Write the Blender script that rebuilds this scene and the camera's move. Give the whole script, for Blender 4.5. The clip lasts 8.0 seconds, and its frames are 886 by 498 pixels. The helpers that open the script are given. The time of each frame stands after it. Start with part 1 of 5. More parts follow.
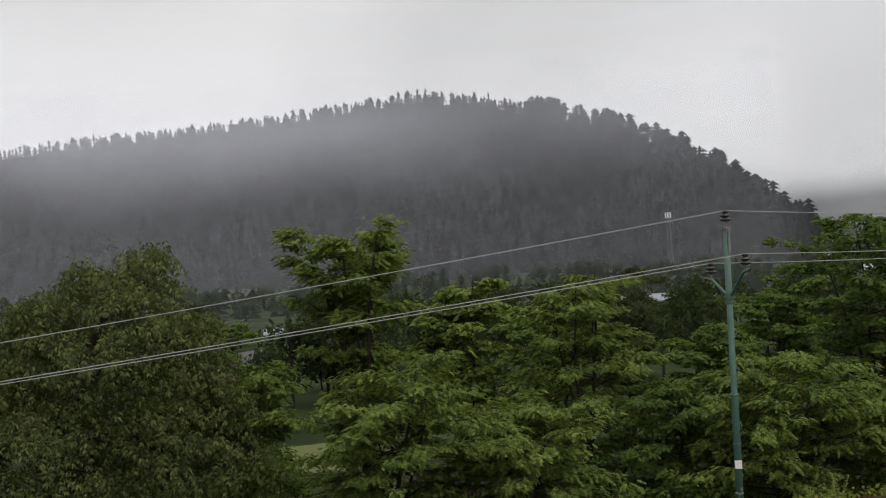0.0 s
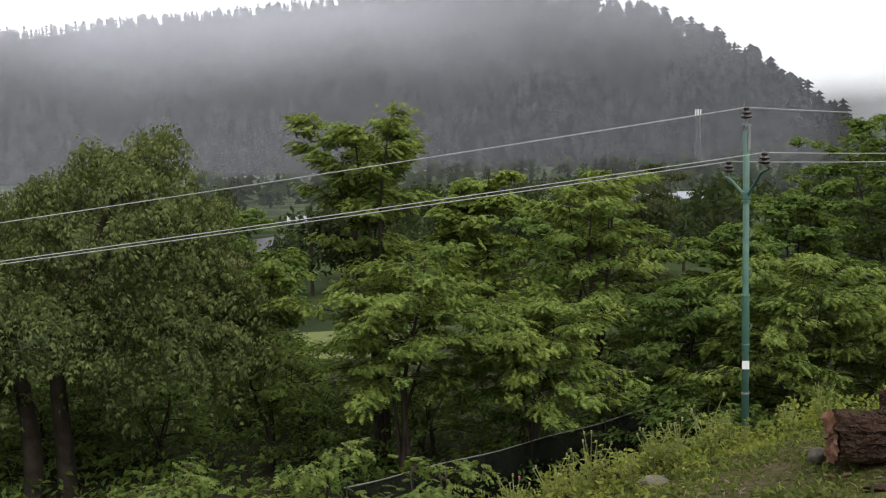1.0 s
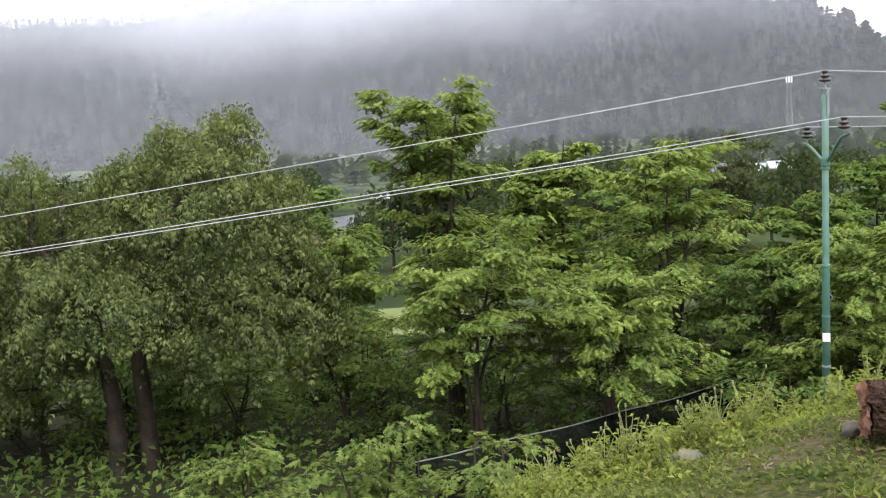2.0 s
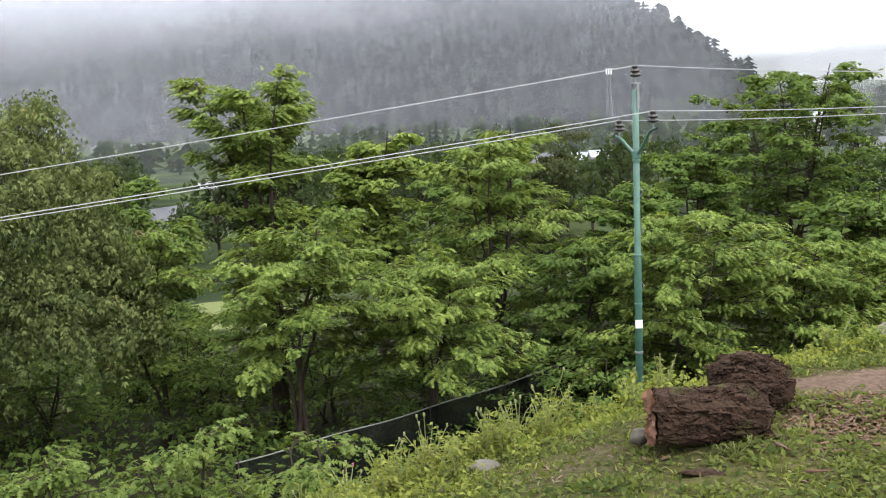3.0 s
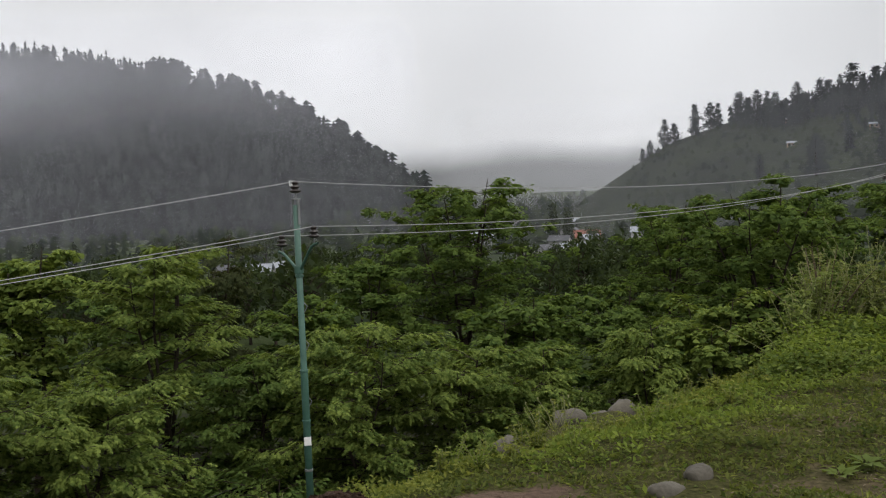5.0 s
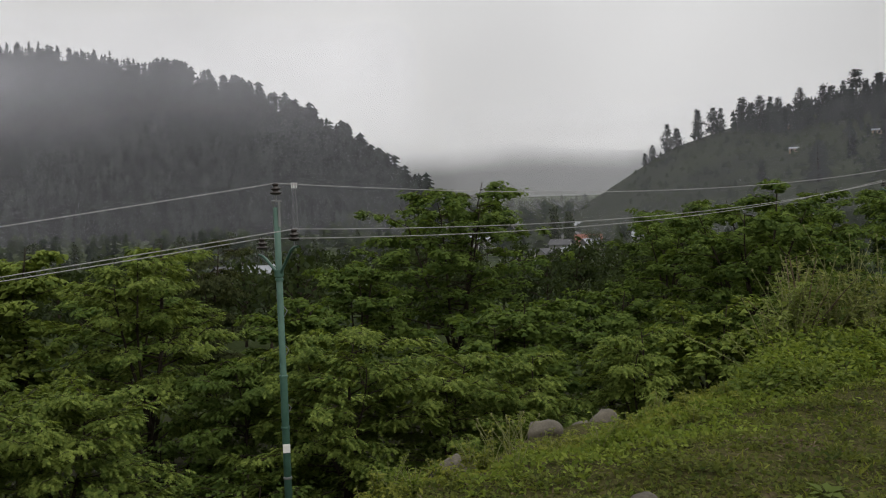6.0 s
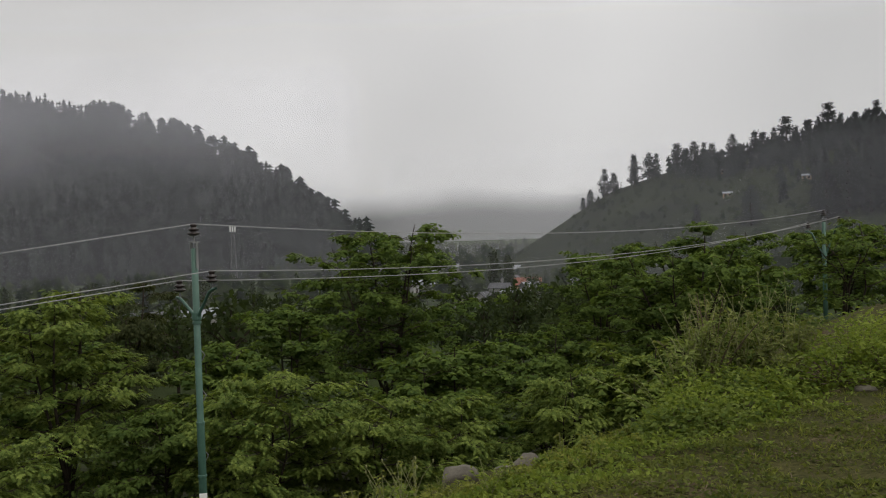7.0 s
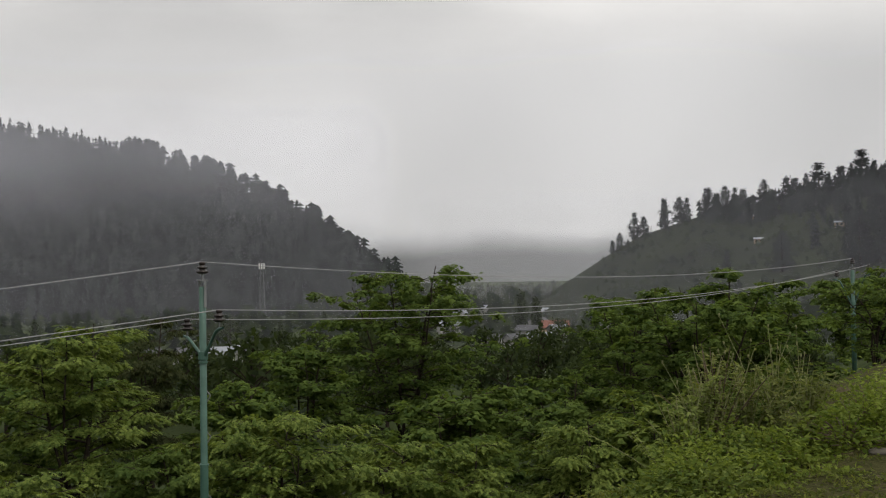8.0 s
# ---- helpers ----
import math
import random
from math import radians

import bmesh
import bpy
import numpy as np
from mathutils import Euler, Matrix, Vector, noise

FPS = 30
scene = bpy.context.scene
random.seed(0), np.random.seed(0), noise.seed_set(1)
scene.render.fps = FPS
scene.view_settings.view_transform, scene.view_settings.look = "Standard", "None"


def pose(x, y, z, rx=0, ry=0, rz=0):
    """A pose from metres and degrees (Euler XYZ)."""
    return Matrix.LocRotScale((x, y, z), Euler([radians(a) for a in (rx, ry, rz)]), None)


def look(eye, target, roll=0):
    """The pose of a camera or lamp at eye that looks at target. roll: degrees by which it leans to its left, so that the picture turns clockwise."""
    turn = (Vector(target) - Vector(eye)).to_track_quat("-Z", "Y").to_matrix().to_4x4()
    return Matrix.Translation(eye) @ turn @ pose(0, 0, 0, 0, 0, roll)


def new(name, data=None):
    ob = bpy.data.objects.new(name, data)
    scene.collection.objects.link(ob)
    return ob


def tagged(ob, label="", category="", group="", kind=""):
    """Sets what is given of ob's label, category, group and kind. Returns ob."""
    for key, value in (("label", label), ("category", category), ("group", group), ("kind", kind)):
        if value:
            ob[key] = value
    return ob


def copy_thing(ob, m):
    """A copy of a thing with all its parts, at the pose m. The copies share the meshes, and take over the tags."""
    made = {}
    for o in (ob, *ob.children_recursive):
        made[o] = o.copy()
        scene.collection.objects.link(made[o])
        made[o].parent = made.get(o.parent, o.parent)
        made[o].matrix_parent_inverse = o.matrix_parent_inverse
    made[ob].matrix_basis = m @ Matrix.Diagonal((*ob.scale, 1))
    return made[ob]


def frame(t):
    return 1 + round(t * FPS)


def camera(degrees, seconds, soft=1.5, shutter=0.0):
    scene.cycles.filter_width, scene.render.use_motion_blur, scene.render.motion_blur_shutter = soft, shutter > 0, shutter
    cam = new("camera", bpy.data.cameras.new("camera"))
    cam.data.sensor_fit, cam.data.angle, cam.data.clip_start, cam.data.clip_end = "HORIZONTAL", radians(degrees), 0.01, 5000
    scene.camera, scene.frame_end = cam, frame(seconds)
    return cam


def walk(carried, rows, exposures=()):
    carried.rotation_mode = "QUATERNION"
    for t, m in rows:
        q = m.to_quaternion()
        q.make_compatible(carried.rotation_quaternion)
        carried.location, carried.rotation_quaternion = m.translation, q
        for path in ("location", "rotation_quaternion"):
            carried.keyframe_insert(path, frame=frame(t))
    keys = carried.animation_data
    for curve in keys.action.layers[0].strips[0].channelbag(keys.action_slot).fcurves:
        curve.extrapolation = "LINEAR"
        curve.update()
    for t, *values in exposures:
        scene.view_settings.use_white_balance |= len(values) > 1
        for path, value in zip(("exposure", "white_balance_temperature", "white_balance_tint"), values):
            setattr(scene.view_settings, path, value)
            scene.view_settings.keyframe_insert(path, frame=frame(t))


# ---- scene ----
cam = camera(46.5, 8.0, soft=1.2)
PATH = [
    (0, (-0.126, -0.525, 1.715), (-0.36, 1.461, 1.68), -3.3),
    (0.5, (0.03, -0.331, 1.702), (-0.25, 1.648, 1.635), -2.6),
    (1, (0.136, -0.169, 1.67), (-0.153, 1.795, 1.428), -1.8),
    (1.2, (0.19, -0.122, 1.652), (-0.133, 1.831, 1.364), -2.1),
    (2.3, (0.533, 0.122, 1.599), (0.067, 2.047, 1.317), -3.4),
    (2.5, (0.564, 0.208, 1.617), (0.134, 2.139, 1.325), -3.2),
    (3, (0.642, 0.336, 1.65), (0.51, 2.306, 1.33), -2.6),
    (3.5, (0.765, 0.348, 1.677), (0.749, 2.324, 1.368), -3.6),
    (4, (0.94, 0.397, 1.695), (0.966, 2.381, 1.449), -3.5),
    (4.5, (1.059, 0.438, 1.716), (1.349, 2.406, 1.507), -2.9),
    (5, (1.159, 0.571, 1.709), (1.632, 2.509, 1.576), -2.3),
    (5.2, (1.274, 0.607, 1.733), (1.778, 2.537, 1.585), -2.4),
    (6.3, (1.758, 0.97, 1.651), (2.22, 2.913, 1.553), -1.8),
    (6.5, (1.847, 0.976, 1.626), (2.337, 2.914, 1.569), -1.6),
    (7, (2.053, 1.094, 1.62), (2.637, 3.007, 1.574), -1.8),
    (7.5, (2.323, 1.216, 1.652), (2.713, 3.178, 1.633), -1.1),
    (8, (2.482, 1.392, 1.646), (3.014, 3.32, 1.68), -0.8),
]
STOPS = [(0, -0.3, 6700, 10), (0.5, -0.3, 6700, 10), (0.8, 0.1, 6650, 10), (1.0, 0.45, 6600, 10), (1.2, 0.8, 6500, 10), (2.5, 1.45, 6350, 10), (3.5, 1.45, 6350, 10), (4.0, 1.0, 6400, 10), (4.5, 0.6, 6500, 10), (5.0, -0.1, 6600, 10), (6.5, -0.37, 6850, 10), (7.0, -0.42, 6850, 10), (8.0, -0.37, 6850, 10)]
walk(cam, [(t, look(eye, target, roll)) for t, eye, target, roll in PATH], STOPS)

# ---- sky and light: rain clouds over a valley ----
SUN_HIGH, SUN_TURN = radians(52), radians(150)
world = bpy.data.worlds.new("overcast_sky")
scene.world = world
world.use_nodes = True
wt = world.node_tree
wt.nodes.clear()


def wnode(kind, **values):
    n = wt.nodes.new(kind)
    for key, value in values.items():
        n.inputs[key].default_value = value
    return n


w_out = wnode("ShaderNodeOutputWorld")
w_bg = wnode("ShaderNodeBackground", Strength=0.1)
w_sky = wnode("ShaderNodeTexSky")
w_sky.sky_type = "NISHITA"
w_sky.sun_disc = False
w_sky.sun_elevation, w_sky.sun_rotation = SUN_HIGH, SUN_TURN
w_co = wnode("ShaderNodeTexCoord")
w_map = wnode("ShaderNodeMapping")
w_map.inputs["Scale"].default_value = (1.0, 1.0, 2.2)
w_map.inputs["Location"].default_value = (0.35, 0.2, 0.1)
w_n1 = wnode("ShaderNodeTexNoise", Scale=2.3, Detail=5.0, Roughness=0.5)
w_ramp = wnode("ShaderNodeValToRGB")
w_ramp.color_ramp.elements[0].position, w_ramp.color_ramp.elements[0].color = 0.3, (4.9, 4.95, 5.05, 1)
w_ramp.color_ramp.elements[1].position, w_ramp.color_ramp.elements[1].color = 0.62, (8.6, 8.6, 8.6, 1)
w_mix = wnode("ShaderNodeMixRGB", Fac=0.93)
w_sep = wnode("ShaderNodeSeparateXYZ")
w_scale = wnode("ShaderNodeMapRange")  # an overcast sky is about three times as bright overhead as at the horizon
for w_i, w_v in ((1, 0.0), (2, 1.0), (3, 0.93), (4, 2.4)):
    w_scale.inputs[w_i].default_value = w_v
w_side = wnode("ShaderNodeMath")  # thinner cloud on the one side of the valley
w_side.operation = "MULTIPLY_ADD"
w_side.inputs[1].default_value = 0.25
w_lift = wnode("ShaderNodeMixRGB", Fac=1.0)
w_lift.blend_type = "MULTIPLY"
for a, b in ((w_co.outputs["Generated"], w_map.inputs[0]), (w_map.outputs[0], w_n1.inputs["Vector"]), (w_n1.outputs["Fac"], w_ramp.inputs[0]),
             (w_sky.outputs[0], w_mix.inputs[1]), (w_ramp.outputs[0], w_mix.inputs[2]), (w_mix.outputs[0], w_lift.inputs[1]), (w_scale.outputs[0], w_lift.inputs[2]), (w_lift.outputs[0], w_bg.inputs[0]), (w_co.outputs["Generated"], w_sep.inputs[0]), (w_sep.outputs[2], w_side.inputs[2]), (w_sep.outputs[0], w_side.inputs[0]), (w_side.outputs[0], w_scale.inputs[0]), (w_bg.outputs[0], w_out.inputs[0])):
    wt.links.new(a, b)
sun_data = bpy.data.lights.new("sun", "SUN")
sun_data.energy, sun_data.angle, sun_data.color = 1.3, radians(25), (1.0, 0.97, 0.92)
sun = new("sun", sun_data)
sun.rotation_euler = (radians(90) - SUN_HIGH, 0, radians(180) - SUN_TURN)


# ---- materials ----
class Nodes:
    """A small writer of node materials."""

    def __init__(self, name):
        self.mat = bpy.data.materials.new(name)
        self.mat.use_nodes = True
        self.tree = self.mat.node_tree
        self.tree.nodes.clear()
        self.out = self.tree.nodes.new("ShaderNodeOutputMaterial")

    def add(self, kind, links=(), **values):
        n = self.tree.nodes.new("ShaderNode" + kind)
        for key, value in values.items():
            n.inputs[key.replace("_", " ")].default_value = value
        for socket, source in dict(links).items():
            self.tree.links.new(source, n.inputs[socket])
        return n

    def noise(self, scale, detail=4.0, rough=0.55, vector=None):
        n = self.add("TexNoise", Scale=scale, Detail=detail, Roughness=rough)
        self.tree.links.new(vector or self.coords(), n.inputs["Vector"])
        return n.outputs["Fac"]

    def coords(self):
        return self.add("NewGeometry").outputs["Position"]

    def ramp(self, fac, stops):
        n = self.add("ValToRGB", {0: fac})
        el = n.color_ramp.elements
        while len(el) < len(stops):
            el.new(0.5)
        for e, (p, c) in zip(el, stops):
            e.position, e.color = p, (*c, 1) if len(c) == 3 else (c[0], c[0], c[0], 1)
        return n.outputs[0]

    def mix(self, fac, a, b, blend="MIX"):
        n = self.tree.nodes.new("ShaderNodeMixRGB")
        n.blend_type = blend
        for i, v in enumerate((fac, a, b)):
            if isinstance(v, (int, float)):
                n.inputs[i].default_value = v
            elif isinstance(v, tuple):
                n.inputs[i].default_value = (*v, 1)
            else:
                self.tree.links.new(v, n.inputs[i])
        return n.outputs[0]

    def math(self, op, a, b=0.0):
        n = self.tree.nodes.new("ShaderNodeMath")
        n.operation = op
        for i, v in enumerate((a, b)):
            if isinstance(v, (int, float)):
                n.inputs[i].default_value = v
            else:
                self.tree.links.new(v, n.inputs[i])
        return n.outputs[0]

    def bump(self, height, strength, distance):
        return self.add("Bump", {"Height": height}, Strength=strength, Distance=distance).outputs[0]

    def surface(self, shader):
        self.tree.links.new(shader, self.out.inputs[0])
        return self.mat

    def plain(self, color, rough=0.7, metal=0.0, bump=None, spec=0.5):
        n = self.add("BsdfPrincipled", Roughness=rough, Metallic=metal)
        n.inputs["Specular IOR Level"].default_value = spec
        if isinstance(color, tuple):
            n.inputs["Base Color"].default_value = (*color, 1)
        else:
            self.tree.links.new(color, n.inputs["Base Color"])
        if bump is not None:
            self.tree.links.new(bump, n.inputs["Normal"])
        return n.outputs[0]


def leaf_material(name, dark, light, patch=0.6, glow=0.42, fleck=None, spec=0.05):
    """Leaves: colour differs from leaf to leaf and from bough to bough; light comes through them."""
    m = Nodes(name)
    island = m.add("NewGeometry").outputs["Random Per Island"]
    bough = m.noise(patch, 2.0)
    tone = m.mix(0.55, island, bough)
    color = m.ramp(tone, [(0.25, dark), (0.75, light)])
    if fleck:
        rare = m.math("GREATER_THAN", m.math("MULTIPLY", island, m.noise(0.9, 1.0)), 0.64)
        color = m.mix(m.math("MULTIPLY", rare, 0.7), color, fleck)
    top = m.plain(color, 0.7, spec=spec)
    under = m.add("BsdfTranslucent")
    m.tree.links.new(m.mix(0.5, color, (light[0] * 1.3, light[1] * 1.3, light[2] * 0.6)), under.inputs[0])
    return m.surface(m.add("MixShader", {1: top, 2: under.outputs[0]}, Fac=glow).outputs[0])


def two_tone(name, a, b, scale, rough=0.8, bump=0.4, depth=0.02, metal=0.0, fine=None, spec=0.5):
    m = Nodes(name)
    big, small = m.noise(scale), m.noise(fine or scale * 7, 6.0)
    color = m.mix(0.35, m.ramp(big, [(0.32, a), (0.68, b)]), m.ramp(small, [(0.3, a), (0.7, b)]))
    return m.surface(m.plain(color, rough, metal, m.bump(small, bump, depth), spec))


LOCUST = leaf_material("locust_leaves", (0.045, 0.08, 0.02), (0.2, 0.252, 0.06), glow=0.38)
# the locust green again, with the shade inside the wood put into its colour
LOCUST_SHADED = leaf_material("shade_toned_locust_leaves", (0.036, 0.066, 0.018), (0.125, 0.176, 0.042))
WALNUT = leaf_material("walnut_leaves", (0.017, 0.03, 0.012), (0.126, 0.146, 0.05), glow=0.28, fleck=(0.2, 0.15, 0.045))
OLIVE = leaf_material("olive_green_leaves", (0.024, 0.034, 0.015), (0.07, 0.08, 0.032))
VALLEY = leaf_material("valley_leaves", (0.014, 0.024, 0.010), (0.045, 0.062, 0.022), patch=0.03, spec=0.1)
WEED = leaf_material("weed_leaves", (0.07, 0.1, 0.02), (0.22, 0.235, 0.055), patch=1.2)
TURF = leaf_material("turf_leaves", (0.028, 0.048, 0.013), (0.14, 0.158, 0.044), patch=1.5)
SHRUB = leaf_material("shrub_leaves", (0.046, 0.08, 0.02), (0.155, 0.195, 0.05), patch=1.5)
LUSH = leaf_material("lush_shrub_leaves", (0.06, 0.1, 0.02), (0.2, 0.25, 0.05), patch=1.5)
PALE = leaf_material("pale_shrub_leaves", (0.09, 0.13, 0.034), (0.21, 0.25, 0.08), patch=2.0)
RUST = leaf_material("dry_shrub_leaves", (0.07, 0.098, 0.03), (0.21, 0.232, 0.08), patch=2.5, fleck=(0.2, 0.15, 0.07))


def far_wood(name, dark, light, scale):
    """Woods too far off to tell needles apart: matt tones in broad patches; the boughs face the sky."""
    m = Nodes(name)
    n = m.add("BsdfDiffuse", {0: m.ramp(m.noise(scale, 3.0), [(0.38, dark), (0.66, light)])}, Roughness=1.0)
    up = m.add("CombineXYZ", X=0.0, Y=-0.5, Z=0.87)
    m.tree.links.new(up.outputs[0], n.inputs["Normal"])
    return m.surface(n.outputs[0])


NEEDLE = far_wood("needles", (0.004, 0.006, 0.005), (0.027, 0.036, 0.029), 0.06)
FAR_LEAVES = far_wood("far_valley_leaves", (0.008, 0.014, 0.007), (0.035, 0.048, 0.02), 0.05)
BARK = two_tone("tree_bark", (0.018, 0.014, 0.011), (0.055, 0.044, 0.033), 3.0, 0.95, 0.9, 0.03, spec=0.1)
STEM = two_tone("green_stem", (0.13, 0.15, 0.05), (0.24, 0.24, 0.1), 8.0)
TWIG = two_tone("dry_twig", (0.07, 0.05, 0.03), (0.15, 0.11, 0.065), 8.0)
CHIP = two_tone("bark_chips", (0.045, 0.022, 0.011), (0.15, 0.084, 0.042), 30.0)
LOG_BARK = Nodes("mossy_log_bark")
log_fine = LOG_BARK.noise(70.0, 6.0)
log_tone = LOG_BARK.mix(0.5, LOG_BARK.ramp(LOG_BARK.noise(12.0), [(0.3, (0.007, 0.0045, 0.0035)), (0.7, (0.03, 0.017, 0.011))]), LOG_BARK.ramp(log_fine, [(0.3, (0.007, 0.0045, 0.0035)), (0.62, (0.066, 0.038, 0.024))]))
log_tone = LOG_BARK.mix(LOG_BARK.ramp(LOG_BARK.noise(7.0, 5.0), [(0.56, (0.0,)), (0.68, (0.6,))]), log_tone, (0.04, 0.042, 0.012))
LOG_BARK = LOG_BARK.surface(LOG_BARK.plain(log_tone, 0.95, bump=LOG_BARK.bump(log_fine, 1.0, 0.015), spec=0.15))
LOG_END = two_tone("red_cut_wood", (0.06, 0.025, 0.014), (0.165, 0.074, 0.038), 22.0, 0.8, 0.5, 0.006)
STONE = two_tone("grey_stone", (0.042, 0.037, 0.028), (0.115, 0.102, 0.078), 5.0, 0.85, 0.5, 0.015, fine=40)
POLE_PAINT = two_tone("green_pole_paint", (0.035, 0.092, 0.069), (0.066, 0.142, 0.11), 3.0, 0.45, 0.1, 0.002)
STEEL = two_tone("galvanised_steel", (0.16, 0.17, 0.17), (0.28, 0.29, 0.29), 6.0, 0.5, 0.1, 0.002, 0.6)
TOWER_STEEL = two_tone("dull_tower_steel", (0.07, 0.07, 0.075), (0.12, 0.12, 0.125), 0.3, 0.8, 0.0, 0.001)
CERAMIC = two_tone("brown_glazed_ceramic", (0.012, 0.008, 0.007), (0.022, 0.014, 0.012), 9.0, 0.3, 0.0, 0.001)
ALUMINIUM = two_tone("weathered_aluminium_wire", (0.26, 0.26, 0.26), (0.36, 0.36, 0.36), 3.0, 0.55, 0.0, 0.001, 0.3)
PLATE = two_tone("white_enamel", (0.7, 0.7, 0.68), (0.82, 0.82, 0.8), 9.0, 0.4, 0.0, 0.001)
NET = Nodes("black_shade_net")
NET = NET.surface(NET.add("MixShader", {1: NET.plain(NET.ramp(NET.noise(1.5), [(0.3, (0.004, 0.005, 0.004)), (0.7, (0.012, 0.014, 0.011))]), 0.95, spec=0.03), 2: NET.add("BsdfTransparent").outputs[0]}, Fac=0.35).outputs[0])
ROPE = two_tone("grey_rope", (0.09, 0.09, 0.08), (0.2, 0.2, 0.18), 9.0)
RED_FLOWER = two_tone("thistle_bloom", (0.22, 0.05, 0.09), (0.4, 0.12, 0.17), 40.0)
GLASS_DARK = two_tone("dark_window_glass", (0.02, 0.025, 0.03), (0.04, 0.045, 0.05), 0.5, 0.12, 0.0, 0.001)
WALL_PAINT = [two_tone("wall_" + n, a, b, 0.5, 0.85, 0.2, 0.01) for n, a, b in (
    ("white", (0.26, 0.255, 0.245), (0.36, 0.355, 0.345)), ("ochre", (0.36, 0.26, 0.17), (0.46, 0.34, 0.24)), ("brick", (0.3, 0.14, 0.09), (0.4, 0.2, 0.13)))]
ROOF_PAINT = [two_tone("roof_" + n, a, b, 0.4, 0.9, 0.1, 0.01, 0.0, spec=0.06) for n, a, b in (
    ("grey_tin", (0.06, 0.062, 0.068), (0.11, 0.112, 0.12)), ("white_tin", (0.2, 0.215, 0.24), (0.3, 0.32, 0.35)), ("red_tin", (0.13, 0.05, 0.036), (0.19, 0.08, 0.056)))]


def ground_material():
    m = Nodes("meadow_ground")
    pos = m.coords()
    fine, mid, wide = m.noise(30.0, 6.0), m.noise(1.6, 5.0), m.noise(0.035, 2.0)
    grass = m.mix(0.5, m.ramp(mid, [(0.3, (0.022, 0.028, 0.009)), (0.7, (0.066, 0.062, 0.022))]), m.ramp(fine, [(0.35, (0.012, 0.014, 0.006)), (0.65, (0.088, 0.08, 0.034))]))
    soil = m.mix(0.5, m.ramp(mid, [(0.3, (0.055, 0.04, 0.03)), (0.7, (0.12, 0.09, 0.069))]), m.ramp(fine, [(0.3, (0.035, 0.022, 0.016)), (0.7, (0.15, 0.1, 0.075))]))
    sep = m.add("SeparateXYZ", {0: pos})
    # trodden soil round the logs and along a footpath
    dx, dy = m.math("SUBTRACT", sep.outputs[0], 2.48), m.math("SUBTRACT", sep.outputs[1], 5.55)
    along = m.math("ADD", m.math("MULTIPLY", dx, 0.92), m.math("MULTIPLY", dy, 0.39))
    across = m.math("SUBTRACT", m.math("MULTIPLY", dy, 0.92), m.math("MULTIPLY", dx, 0.39))
    far = m.math("SQRT", m.math("ADD", m.math("POWER", m.math("DIVIDE", along, 0.82), 2.0), m.math("POWER", m.math("DIVIDE", across, 0.25), 2.0)))
    bare = m.math("ADD", m.math("ADD", far, m.math("MULTIPLY", m.math("SUBTRACT", mid, 0.5), 1.9)), m.math("MULTIPLY", m.math("SUBTRACT", m.noise(7.0, 4.0), 0.5), 1.4))
    worn = m.ramp(bare, [(0.55, (1.0,)), (1.0, (0.0,))])
    patches = m.ramp(m.noise(1.1, 4.0), [(0.55, (0.0,)), (0.68, (0.65,))])
    near = m.mix(m.mix(1.0, worn, patches, "LIGHTEN"), grass, soil)
    fields = m.ramp(wide, [(0.35, (0.010, 0.016, 0.008)), (0.6, (0.04, 0.054, 0.02)), (0.66, (0.014, 0.02, 0.009))])
    away = m.ramp(m.math("DIVIDE", sep.outputs[1], 100.0), [(0.5, (0.0,)), (0.56, (1.0,))])
    # wood floor down the bank, its earth colour darkened to paint in the trees' shade
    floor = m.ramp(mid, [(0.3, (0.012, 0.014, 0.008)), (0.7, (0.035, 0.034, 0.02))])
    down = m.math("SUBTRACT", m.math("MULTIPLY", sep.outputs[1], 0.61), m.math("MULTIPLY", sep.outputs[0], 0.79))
    painted_wood_shade = m.ramp(m.math("DIVIDE", down, 10.0), [(0.5, (0.0,)), (0.68, (1.0,))])
    color = m.mix(away, m.mix(painted_wood_shade, near, floor), fields)
    # a mown meadow beyond the wood
    mx, my = m.math("DIVIDE", m.math("ADD", sep.outputs[0], 13.0), 6.0), m.math("DIVIDE", m.math("SUBTRACT", sep.outputs[1], 50.0), 7.0)
    mown = m.ramp(m.math("ADD", m.math("ADD", m.math("MULTIPLY", mx, mx), m.math("MULTIPLY", my, my)), m.math("MULTIPLY", mid, 0.4)), [(0.9, (1.0,)), (1.1, (0.0,))])
    color = m.mix(mown, color, m.ramp(fine, [(0.3, (0.07, 0.085, 0.033)), (0.7, (0.135, 0.15, 0.062))]))
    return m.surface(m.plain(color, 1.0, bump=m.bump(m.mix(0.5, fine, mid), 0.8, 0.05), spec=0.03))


GROUND = ground_material()


